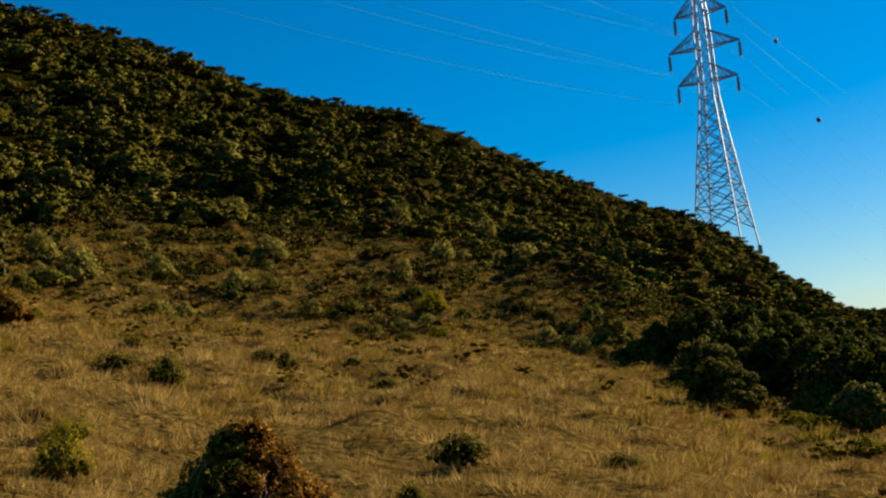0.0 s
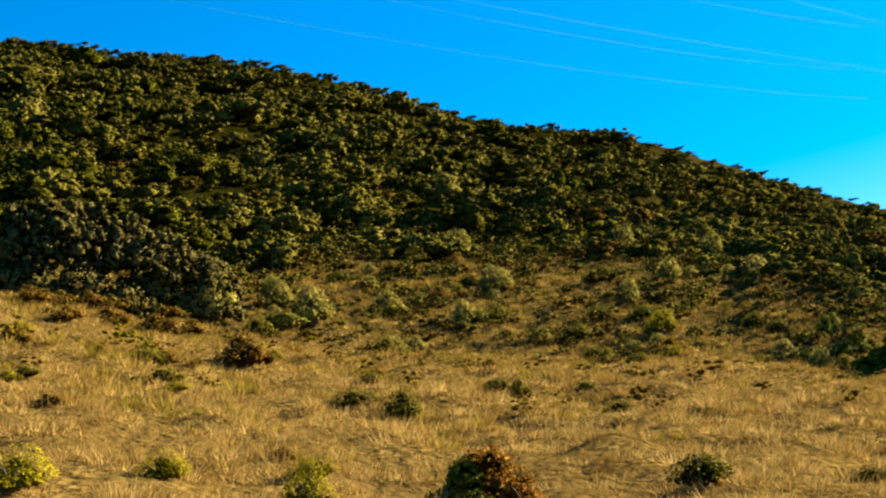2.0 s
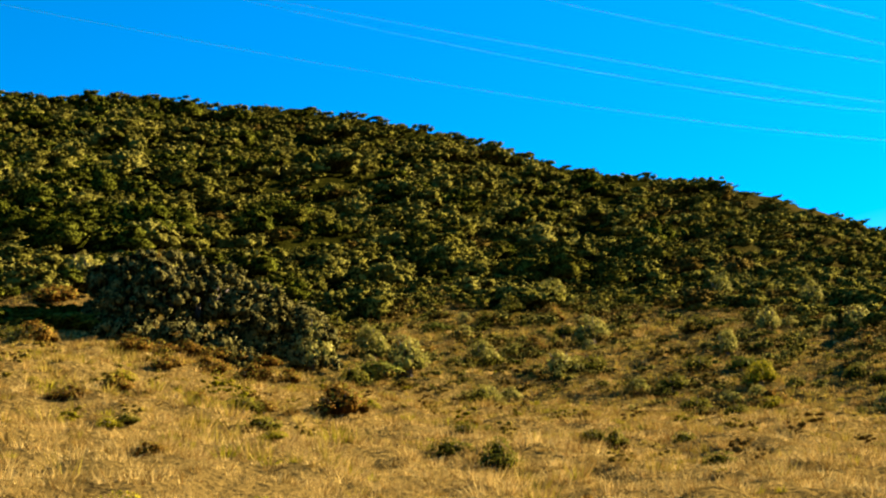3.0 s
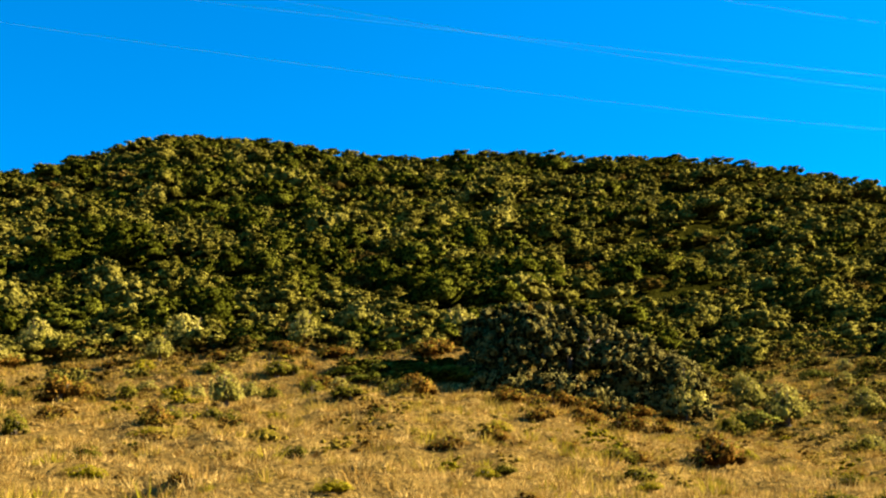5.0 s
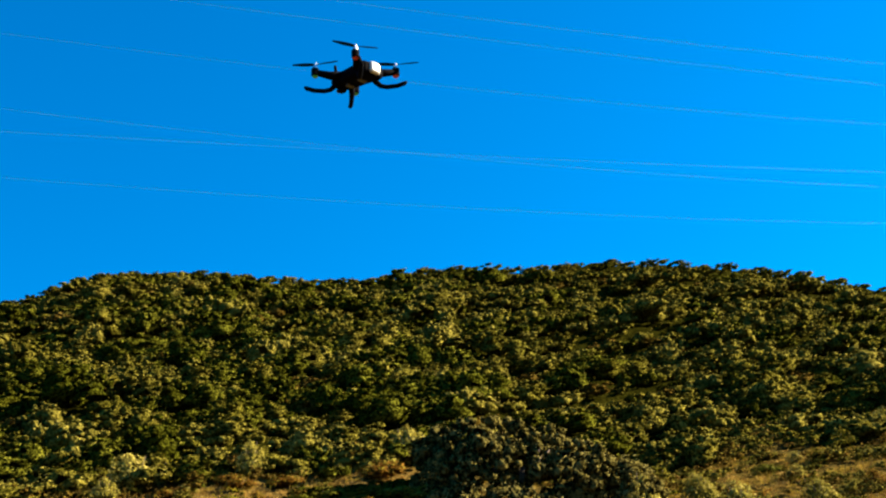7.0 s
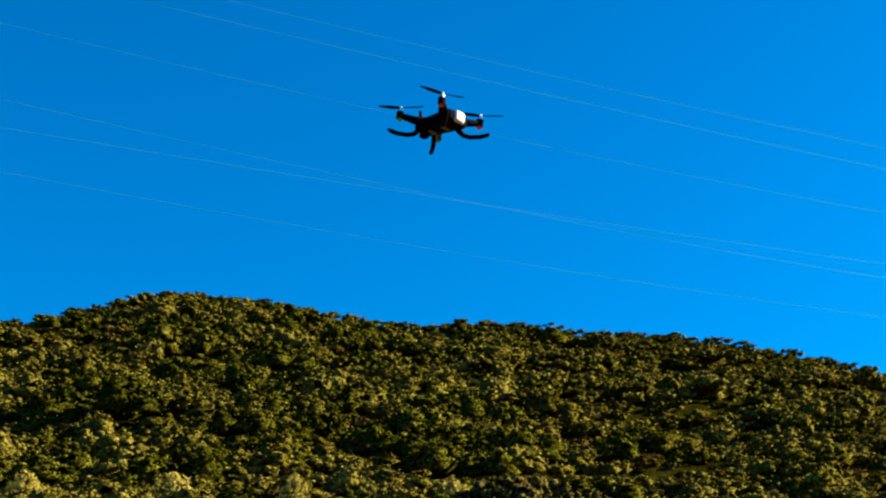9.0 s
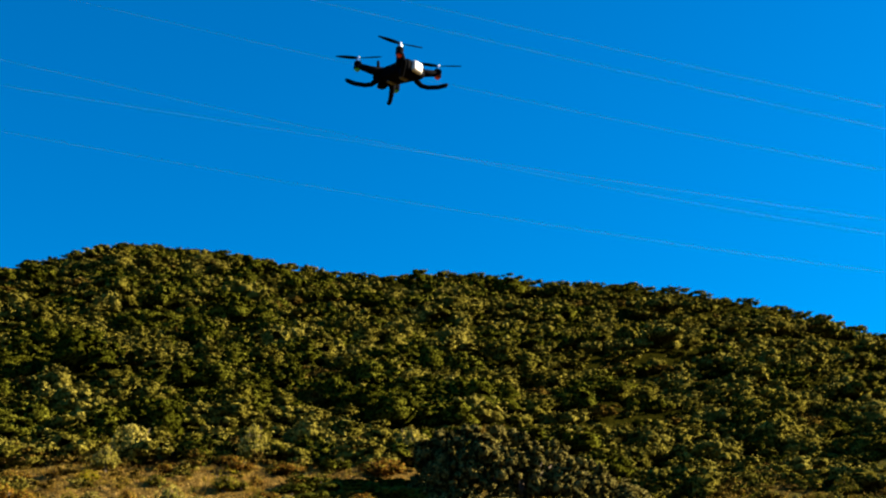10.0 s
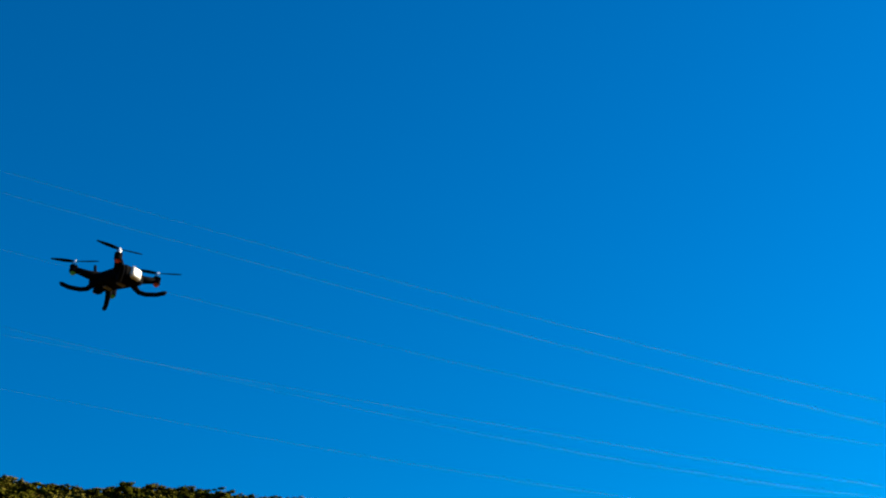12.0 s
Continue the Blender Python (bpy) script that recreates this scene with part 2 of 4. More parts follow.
def contours(az):
    rg, rs, rc = np.interp(az, BEAR_G, DIST_G), np.interp(az, BEAR_S, DIST_S), np.interp(az, BEAR_C, DIST_C)
    zg = 1.6 + rg * np.tan(np.radians(np.interp(az, BEAR_G, RISE_G)))
    zs = 1.6 + rs * np.tan(np.radians(np.interp(az, BEAR_S, RISE_S)))
    zc = 1.6 + rc * np.tan(np.radians(np.interp(az, BEAR_C, RISE_C) + np.interp(az, [-40, -36, -33, -30, -26.5, -24, -20, -17.5, -14.5, -11, -7.5, -2, 1, 4.7, 8, 11.5, 15, 18, 21, 24],
                                                                                         [0.5, 0.25, 0.3, 0.38, 0.3, 0.42, 0.2, 0.12, 0.36, 0.08, 0.3, 0.28, 0.2, 0.16, 0.26, 0.34, 0.12, 0.22, 0.05, 0.06])))
    return rg, rs, rc, zg, zs, zc


def ground_z(x, y):
    x, y = np.asarray(x, float), np.asarray(y, float)
    r, az = np.hypot(x, y), np.degrees(np.arctan2(x, y))
    rg, rs, rc, zg, zs, zc = contours(az)
    z = zg * np.clip(r / rg, 0, 1) ** 1.2
    z = z + (zs - zg) * np.clip((r - rg) / (rs - rg), 0, 1)
    z = z + (zc - zs) * np.clip((r - rs) / (rc - rs), 0, 1)
    back = np.clip((r - rc) / 260, 0, 1)
    z = z + (-4 - zc) * back * back * (3 - 2 * back)
    bump = 0.13 * waves(x, y, 2.3, 3) * np.clip(r / 20, 0, 1) + 0.20 * waves(x, y, 7, 4) * np.clip(r / 30, 0, 1)
    bump = bump + (0.9 * waves(x, y, 24, 5) + 0.35 * waves(x, y, 10, 6)) * np.clip((r - rs) / 25, 0, 1) * np.clip((rc - r) / 30, 0, 1)
    return z + bump * np.clip((600 - r) / 300, 0, 1)


def site(az, r):
    """A place on the ground at a bearing and a distance."""
    x, y = r * math.sin(radians(az)), r * math.cos(radians(az))
    return Vector((x, y, float(ground_z(x, y))))


def spot(az, rise):
    """The first place on the ground along a bearing that is seen at that rise from the eye."""
    r = np.arange(6.0, 190.0, 0.25)
    x, y = r * math.sin(radians(az)), r * math.cos(radians(az))
    up = np.degrees(np.arctan2(ground_z(x, y) - EYE[2], r))
    hit = np.nonzero(up >= rise)[0]
    return site(az, float(r[hit[0]])) if len(hit) else site(az, 60.0)


def build_ground():
    az = np.concatenate([np.arange(-180, -48, 3.0), np.arange(-48, 36, 0.5), np.arange(36, 180, 3.0)])
    r = np.concatenate([[0.0], np.geomspace(1.5, 20, 26), np.arange(20.7, 90, 1.0), np.arange(90.5, 205, 1.6), np.geomspace(208, 4500, 34)])
    A, Rr = np.meshgrid(np.radians(az), r[1:], indexing="ij")
    X, Y = Rr * np.sin(A), Rr * np.cos(A)
    verts = np.concatenate([np.stack([X, Y, ground_z(X, Y)], -1).reshape(-1, 3), [[0, 0, float(ground_z(0, 0))]]])
    n, m = len(az), len(r) - 1
    i, j = np.meshgrid(np.arange(n), np.arange(m - 1), indexing="ij")
    i2 = (i + 1) % n
    quads = np.stack([i * m + j, i * m + j + 1, i2 * m + j + 1, i2 * m + j], -1).reshape(-1, 4)[:, ::-1]
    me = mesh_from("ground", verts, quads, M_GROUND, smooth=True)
    # the small round at the viewer's feet
    bm = bmesh.new()
    bm.from_mesh(me)
    bm.verts.ensure_lookup_table()
    c = bm.verts[n * m]
    for k in range(n):
        bm.faces.new((c, bm.verts[((k + 1) % n) * m], bm.verts[k * m]))
    bmesh.ops.recalc_face_normals(bm, faces=bm.faces)
    bm.to_mesh(me)
    bm.free()
    co = np.array([v.co[:] for v in me.vertices])
    rr, aa = np.hypot(co[:, 0], co[:, 1]), np.degrees(np.arctan2(co[:, 0], co[:, 1]))
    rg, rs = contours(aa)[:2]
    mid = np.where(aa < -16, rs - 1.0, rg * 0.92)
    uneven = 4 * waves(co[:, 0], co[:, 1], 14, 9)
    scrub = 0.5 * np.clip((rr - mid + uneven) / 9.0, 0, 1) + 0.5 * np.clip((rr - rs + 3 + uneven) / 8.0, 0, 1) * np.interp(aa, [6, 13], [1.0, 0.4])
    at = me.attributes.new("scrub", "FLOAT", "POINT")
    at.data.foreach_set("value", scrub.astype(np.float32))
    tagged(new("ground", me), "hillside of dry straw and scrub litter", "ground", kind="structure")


build_ground()


# ---------------------------------------------------------------- leaves
def blades(rng, pos, normal, size, slim=0.55):
    """Small rhombic leaves at pos, facing normal."""
    n = len(pos)
    normal = normal / np.linalg.norm(normal, axis=1)[:, None]
    other = rng.normal(size=(n, 3))
    s = np.cross(normal, other)
    s /= np.linalg.norm(s, axis=1)[:, None] + 1e-9
    t = np.cross(normal, s)
    a, b = (size * 0.5)[:, None], (size * 0.5 * slim)[:, None]
    v = np.stack([pos - a * s, pos - b * t + 0.15 * a * normal, pos + a * s, pos + b * t + 0.15 * a * normal], 1)
    k = 4 * np.arange(n)[:, None]
    return v.reshape(-1, 3), np.concatenate([k + (0, 1, 2), k + (0, 2, 3)], 1).reshape(-1, 3)


GOLD = (1 + math.sqrt(5)) / 2
BALL = np.array([(-1, GOLD, 0), (1, GOLD, 0), (-1, -GOLD, 0), (1, -GOLD, 0), (0, -1, GOLD), (0, 1, GOLD), (0, -1, -GOLD), (0, 1, -GOLD),
                 (GOLD, 0, -1), (GOLD, 0, 1), (-GOLD, 0, -1), (-GOLD, 0, 1)]) / math.hypot(1, GOLD)
BALL_FACES = np.array([(0, 11, 5), (0, 5, 1), (0, 1, 7), (0, 7, 10), (0, 10, 11), (1, 5, 9), (5, 11, 4), (11, 10, 2), (10, 7, 6), (7, 1, 8),
                       (3, 9, 4), (3, 4, 2), (3, 2, 6), (3, 6, 8), (3, 8, 9), (4, 9, 5), (2, 4, 11), (6, 2, 10), (8, 6, 7), (9, 8, 1)])


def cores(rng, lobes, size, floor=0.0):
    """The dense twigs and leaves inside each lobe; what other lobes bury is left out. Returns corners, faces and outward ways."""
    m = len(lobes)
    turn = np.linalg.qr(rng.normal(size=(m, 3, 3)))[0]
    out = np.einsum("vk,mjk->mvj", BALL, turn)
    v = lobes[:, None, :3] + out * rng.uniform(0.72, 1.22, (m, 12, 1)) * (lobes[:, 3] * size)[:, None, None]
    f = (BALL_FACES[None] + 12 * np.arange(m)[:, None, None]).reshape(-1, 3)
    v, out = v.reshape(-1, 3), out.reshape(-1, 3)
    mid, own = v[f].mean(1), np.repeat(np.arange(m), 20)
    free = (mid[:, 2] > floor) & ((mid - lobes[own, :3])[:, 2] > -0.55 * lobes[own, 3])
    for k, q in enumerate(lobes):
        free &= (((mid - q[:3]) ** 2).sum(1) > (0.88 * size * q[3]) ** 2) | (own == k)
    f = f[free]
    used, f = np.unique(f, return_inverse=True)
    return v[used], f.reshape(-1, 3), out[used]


def crown(rng, lobes, n, leaf, slim=0.55, loose=0.6, core=0.6, soft=0.7, floor=0.0):
    """Leaves over the outside of several round lobes (x, y, z, radius), lit as parts of the lobe that they cover."""
    lobes = np.asarray(lobes, float)
    w = lobes[:, 3] ** 2
    pick = rng.choice(len(lobes), int(n * 2.0), p=w / w.sum())
    d = rng.normal(size=(len(pick), 3))
    d /= np.linalg.norm(d, axis=1)[:, None]
    ok = d[:, 2] > -0.12
    pick, d = pick[ok], d[ok]
    depth = 1.1 - 0.22 * rng.rand(len(pick)) ** 1.2
    p = lobes[pick, :3] + d * (lobes[pick, 3] * depth)[:, None]
    free = np.ones(len(p), bool)
    for k, q in enumerate(lobes):
        free &= ~((np.linalg.norm(p - q[:3], axis=1) < 0.78 * q[3]) & (pick != k))
    p, d = p[free][:n], d[free][:n]
    tilt = d + loose * rng.normal(size=d.shape)
    v, f = blades(rng, p, tilt, leaf * rng.uniform(0.6, 1.4, len(p)), slim)
    nv = np.repeat(soft * d + (1 - soft) * tilt, 4, axis=0)
    lf = np.ones(len(f), bool)
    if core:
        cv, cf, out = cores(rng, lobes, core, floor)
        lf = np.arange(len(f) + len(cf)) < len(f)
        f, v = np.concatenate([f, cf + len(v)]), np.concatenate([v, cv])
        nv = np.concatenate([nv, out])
    return v, f, lf, nv / np.linalg.norm(nv, axis=1)[:, None]


def dome(rng, width, height, lobes):
    """Lobes that make up a bushy dome standing on z = 0."""
    out = []
    for i in range(lobes):
        a, q = i * 2.4 + rng.uniform(-0.5, 0.5), math.sqrt((i + 0.3) / lobes)
        rad = rng.uniform(0.13, 0.33) * min(width, height * 1.3)
        top = height * (1.0 - 0.55 * q * q) * rng.uniform(0.55, 1.1)
        reach = max(0.0, width / 2 - rad * 0.8) * q * rng.uniform(0.75, 1.3)
        out.append((reach * math.cos(a), reach * math.sin(a), max(top - rad, rad * 0.7), rad))
        if top > 2.6 * rad:
            out.append((reach * 1.12 * math.cos(a), reach * 1.12 * math.sin(a), max(top * 0.45, rad * 0.7), rad))
    return out


def stems(rng, width, height, count, radius):
    """Woody stems that fork from one foot."""
    bm = bmesh.new()
    for i in range(count):
        a = i * 2.4 + rng.uniform(-0.4, 0.4)
        out = width * rng.uniform(0.12, 0.32)
        mid = (out * 0.35 * math.cos(a), out * 0.35 * math.sin(a), height * 0.35)
        end = (out * math.cos(a), out * math.sin(a), height * rng.uniform(0.62, 0.82))
        tube(bm, [(0.04 * math.cos(a), 0.04 * math.sin(a), -0.15), mid, end], [radius, radius * 0.75, radius * 0.3], 5)
        b = a + rng.uniform(0.5, 1.1)
        tube(bm, [mid, (out * 0.9 * math.cos(b), out * 0.9 * math.sin(b), height * 0.6)], [radius * 0.6, radius * 0.25], 4)
    return bm


def make_shrub(name, seed, width, height, lobes, n, leaf, mat, slim=0.55, loose=0.6, stem=5, radius=0.03, core=0.6):
    """A shrub of unit make: an empty at its foot with stems and a crown."""
    rng = np.random.RandomState(seed)
    root = new(name)
    v, f, lf, nv = crown(rng, dome(rng, width, height, lobes), n, leaf, slim, loose, core)
    part("crown", mesh_from("crown", v, f, mat, leaves=lf, normals=nv), root)
    part("forked_trunk", mesh_bm("forked_trunk", stems(rng, width, height, stem, radius), M_BARK), root)
    return root


def plant(root, place, scale, turn, wide=1.0):
    """A copy of a shrub at a place."""
    ob = copy_thing(root, Matrix.Translation(place) @ Matrix.Rotation(turn, 4, "Z"))
    ob.scale = (scale * wide, scale * wide, scale)
    return ob


def remove_thing(root):
    for o in (*root.children_recursive, root):
        bpy.data.objects.remove(o)


# ---------------------------------------------------------------- the great evergreen oak
def evergreen_oak():
    rng = np.random.RandomState(21)
    foot = site(-12.9, 63.0)
    root = new("evergreen_oak")
    root.matrix_world = Matrix.Translation(foot)
    across = Vector((math.cos(radians(-12.9)), -math.sin(radians(-12.9)), 0))
    away = Vector((math.sin(radians(-12.9)), math.cos(radians(-12.9)), 0))

    def lobe_set(masses, count, rmin, rmax):
        out = []
        for cx, cy, cz, hx, hy, hz in masses:
            for k in range(count + 12):
                d = rng.normal(size=3)
                d /= np.linalg.norm(d)
                if d[2] < -0.25:
                    d[2] *= -0.5
                q = rng.uniform(0.84, 1.06) if k < count else rng.uniform(0.2, 0.6)
                p = across * (cx + hx * d[0] * q) + away * (cy + hy * d[1] * q)
                p.z = cz + hz * d[2] * q
                out.append((p.x, p.y, p.z + float(ground_z(foot.x + p.x, foot.y + p.y)) - foot.z, rng.uniform(rmin, rmax) * (1.0 if k < count else 3.2)))
        return out

    main = lobe_set([(-2.4, 0, 1.7, 2.0, 2.2, 1.75), (-0.7, 0, 2.0, 2.4, 2.4, 2.2), (2.2, 0.2, 2.0, 2.4, 2.2, 2.0)], 190, 0.17, 0.38)
    main += lobe_set([(-3.6, -0.4, 0.4, 1.1, 1.6, 1.1), (-2.9, -1.8, 0.2, 1.6, 1.3, 0.9), (0.0, -1.9, 0.2, 2.6, 1.0, 0.9), (-1.2, -0.2, 0.9, 1.6, 1.2, 0.8), (2.6, 0.0, 0.7, 1.8, 1.0, 0.7)], 60, 0.18, 0.34)
    low = lobe_set([(4.7, 0.6, 1.4, 1.7, 1.6, 1.6), (4.6, 0.0, 0.5, 1.7, 1.2, 0.6)], 90, 0.17, 0.34)
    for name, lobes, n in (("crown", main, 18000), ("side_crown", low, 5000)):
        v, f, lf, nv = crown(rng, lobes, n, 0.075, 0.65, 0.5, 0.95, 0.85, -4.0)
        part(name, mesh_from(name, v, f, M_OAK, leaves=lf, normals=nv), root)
    bm = bmesh.new()
    tube(bm, [(0, 0, -0.4), (0.1, 0, 0.7), (0.0, 0.1, 1.4)], [0.34, 0.26, 0.22], 10)
    part("trunk", mesh_bm("trunk", bm, M_BARK, True), root)
    for i in range(9):
        a = i * 0.7 + rng.uniform(-0.2, 0.2)
        reach = rng.uniform(1.1, 2.0)
        bm = bmesh.new()
        tube(bm, [(0, 0, 0.7), (reach * 0.4 * math.cos(a), reach * 0.4 * math.sin(a), 1.5),
                  (reach * math.cos(a), reach * math.sin(a) * 0.8, 2.4)], [0.15, 0.11, 0.04], 7)
        part("limb", mesh_bm("limb", bm, M_BARK, True), root)
    tagged(root, "broad dark grey-green evergreen oak standing in dry grass", "tree")


evergreen_oak()


# ---------------------------------------------------------------- trees of the shaded clump
def clump_tree(name, az, rise, width, height, n, mat, seed, label):
    rng = np.random.RandomState(seed)
    foot = spot(az, rise)
    root = new(name)
    root.matrix_world = Matrix.Translation(foot)
    lobes = []
    for _ in range(110):
        a, q = rng.uniform(0, 6.28), math.sqrt(rng.rand())
        rad = rng.uniform(0.055, 0.14) * min(width, height * 1.4)
        top = height * (1.0 - 0.5 * q ** 3) * rng.uniform(0.3, 1.0)
        lobes.append((width * 0.44 * q * math.cos(a), width * 0.44 * q * math.sin(a), max(top - rad, rad * 0.5), rad))
    v, f, lf, nv = crown(rng, lobes, n, 0.09, 0.65, 0.5, 0.9, 0.7, -2.0)
    part("crown", mesh_from("crown", v, f, mat, leaves=lf, normals=nv), root)
    bm = bmesh.new()
    tube(bm, [(0, 0, -0.4), (0.05, 0.05, height * 0.4), (0, 0.1, height * 0.7)], [0.16, 0.12, 0.05], 8)
    part("trunk", mesh_bm("trunk", bm, M_BARK, True), root)
    for i in range(4):
        a = i * 1.7 + 0.3
        bm = bmesh.new()
        tube(bm, [(0, 0, height * 0.25), (width * 0.28 * math.cos(a), width * 0.28 * math.sin(a), height * 0.6)], [0.08, 0.03], 6)
        part("limb", mesh_bm("limb", bm, M_BARK, True), root)
    tagged(root, label, "tree", "trees of the shaded clump")


DARK_CLUMP = [(19.9, -0.2, 3.8, 2.4), (21.9, -0.6, 3.6, 2.8), (23.8, -1.6, 4.0, 2.6), (26.4, -2.6, 4.2, 2.6), (25.4, -0.4, 4.6, 1.9),
              (28.2, -1.8, 4.4, 2.3), (29.8, -3.0, 4.0, 2.8), (17.9, 0.1, 2.2, 1.0), (23.2, 0.2, 4.0, 1.8)]
for k, (az, rise, w, h) in enumerate(DARK_CLUMP):
    clump_tree("mastic_tree", az, rise, w, h, 6500, M_DARK, 40 + k, "dark green mastic tree in a dense shaded clump")
PALE_CLUMP = [(21.2, -2.1, 2.0, 1.5), (20.6, -0.9, 2.4, 1.6), (22.6, -1.2, 2.4, 1.6), (26.5, -3.4, 2.0, 1.3), (18.9, 0.2, 2.0, 1.4), (24.6, -2.7, 1.6, 1.0)]
for k, (az, rise, w, h) in enumerate(PALE_CLUMP):
    clump_tree("wild_olive", az, rise, w, h, 4000, M_SAGE, 60 + k, "small grey-green wild olive beside darker trees")


# ---------------------------------------------------------------- single shrubs
def family(name, mat, widths, label, group, n=850, leaf=0.1, lobes=8, slim=0.5, loose=0.7, seed=0, variants=3, core=0.55):
    made = []
    for k in range(variants):
        root = make_shrub(name, seed + k, widths, 1.0, lobes, n, leaf, mat, slim, loose, core=core)
        made.append(tagged(root, label, "shrub", group))
    return made


PALE = family("grey_green_shrub", M_PALE, 1.05, "pale grey-green shrub with feathery upright twigs", "pale shrubs", 1450, 0.078, 14, 0.5, 0.8, 100)
RUST = family("rust_brown_bush", M_RUST, 1.5, "low rust-brown bush with drying leaves", "brown bushes", 950, 0.108, 14, 0.5, 0.9, 110, core=0.65)
GREEN = family("green_shrub", M_FIELD, 1.3, "low olive-green shrub in dry grass", "green shrubs", 950, 0.1, 12, 0.5, 0.9, 120, core=0.6)
DARK = family("dark_shrub", M_DARK, 1.35, "dense dark green shrub on the slope", "dark shrubs", 900, 0.11, 10, 0.6, 0.6, 130)
YELLOW = family("yellow_green_bush", M_YELLOW, 1.5, "bright yellow-green bush in straw-coloured grass", "yellow bushes", 2800, 0.055, 18, 0.6, 0.9, 140, core=0.5)

rs = np.random.RandomState(5)


def set_out(kinds, rows):
    """Shrubs by bearing and rise of the foot, with width and height in degrees of view."""
    for az, rise, w, h in rows:
        place = spot(az, rise)
        r = math.hypot(place.x, place.y)
        high = max(0.25, r * math.tan(radians(h)))
        wide = r * math.tan(radians(w)) / high
        kind = kinds[rs.randint(len(kinds))]
        plant(kind, place - Vector((0, 0, 0.05)), high, rs.uniform(0, 6.28), wide / (kind.children[0].dimensions.x or 1.0))


set_out(PALE, [(-8.4, 6.2, 2.2, 2.5), (-5.8, 6.14, 1.5, 1.9), (-4.4, 5.39, 1.8, 1.9), (-1.4, 5.38, 1.6, 1.3), (1.9, 4.5, 1.9, 1.4),
               (8.6, 4.42, 1.2, 1.2), (10.4, 5.09, 1.2, 1.1), (8.7, 6.62, 1.4, 1.2), (12.2, 5.74, 1.2, 1.2), (1.8, 7.56, 1.9, 1.1),
               (3.3, 5.6, 1.6, 1.6), (13.8, 4.58, 1.4, 1.1)])
set_out(PALE, [(-39.1, 11.2, 1.8, 1.9), (-37.4, 11.3, 2.2, 2.1), (-34.5, 11.2, 1.9, 2.1), (-28.5, 11.1, 2.6, 1.8), (-23.7, 10.9, 1.6, 2.0),
               (-29.7, 10.9, 1.4, 1.3), (-27.1, 8.78, 1.6, 1.8), (-17.1, 10.4, 2.1, 1.8), (-5.9, 6.3, 1.6, 1.5)])
set_out(RUST, [(-7.5, 4.1, 3.0, 1.4), (-13.1, 5.46, 0.9, 0.6), (-16.3, 6.24, 1.9, 0.8), (-15.2, 3.54, 1.4, 0.7), (-10.5, 4.59, 1.2, 0.7)])
set_out(RUST, [(-37.8, 9.29, 1.5, 1.2), (-30.0, 8.18, 1.9, 1.1), (-33.1, 9.64, 1.4, 0.7), (-22.4, 10.3, 1.9, 0.6), (-18.4, 10.01, 2.1, 0.9),
               (-27.1, 10.6, 1.6, 0.6), (-35.9, 11.0, 2.1, 0.7), (-8.3, -2.3, 1.4, 0.9), (-12.6, 6.5, 2.0, 0.8), (-10.9, 6.0, 2.0, 0.8), (-14.2, 6.9, 1.6, 0.7), (-9.4, 5.7, 1.6, 0.7)])
set_out(RUST, [(-15.6, 7.8, 1.8, 0.7), (-14.6, 7.6, 1.5, 0.6), (-13.6, 7.35, 1.9, 0.7), (-12.4, 7.1, 1.6, 0.6), (-11.4, 6.8, 1.8, 0.7), (-10.3, 6.5, 1.5, 0.6)])
# low dark shrubs added so that the oak's cast shadow reads black
set_out(DARK, [(-20.0, 9.1, 2.2, 0.5), (-21.4, 9.2, 2.0, 0.5), (-19.3, 9.3, 2.4, 0.5), (-17.0, 8.8, 1.8, 0.7), (-18.0, 9.1, 2.0, 0.6), (-20.8, 9.5, 2.0, 0.5), (-22.2, 9.6, 1.8, 0.5)])
set_out(YELLOW, [(-17.0, 0.6, 4.4, 2.0), (-11.3, 0.0, 2.9, 1.5), (-5.3, -0.8, 2.6, 1.4), (9.7, 2.98, 1.6, 1.1), (9.9, 2.04, 1.2, 0.7), (-5.6, -2.1, 2.8, 2.4)])
# the last two are added in place of the clump's cast shadow
set_out(DARK, [(9.0, 3.66, 1.5, 0.8), (16.2, 1.74, 1.1, 1.3), (-5.8, 5.44, 2.1, 0.8), (-3.1, 7.0, 1.2, 0.6), (15.6, 1.1, 2.4, 0.5), (17.0, 0.9, 2.0, 0.7)])
set_out(GREEN, [(-1.4, 1.07, 1.7, 1.4), (10.4, -3.2, 3.2, 1.7)])
set_out(GREEN, [(-35.5, 8.3, 1.4, 1.1), (-27.1, 7.97, 1.4, 0.8), (-22.4, 8.68, 1.4, 0.7), (-20.9, 7.79, 0.9, 0.6), (-6.7, 5.25, 1.4, 1.1),
                (3.5, 1.36, 1.2, 0.9), (16.9, -4.02, 2.3, 0.8), (8.2, -4.72, 1.6, 1.2)])
# bushes that stand out in the grass
set_out(GREEN, [(-29.6, 8.29, 2.1, 0.9), (-27.8, 8.22, 1.2, 0.7), (-24.5, 6.46, 1.6, 0.7), (-22.0, 8.67, 1.2, 0.7), (-11.4, 4.94, 1.4, 0.7), (-16.2, 4.77, 1.5, 0.5), (-10.9, 4.64, 1.1, 0.6), (8.5, 1.99, 1.2, 0.6), (13.4, 2.7, 1.1, 0.7)])
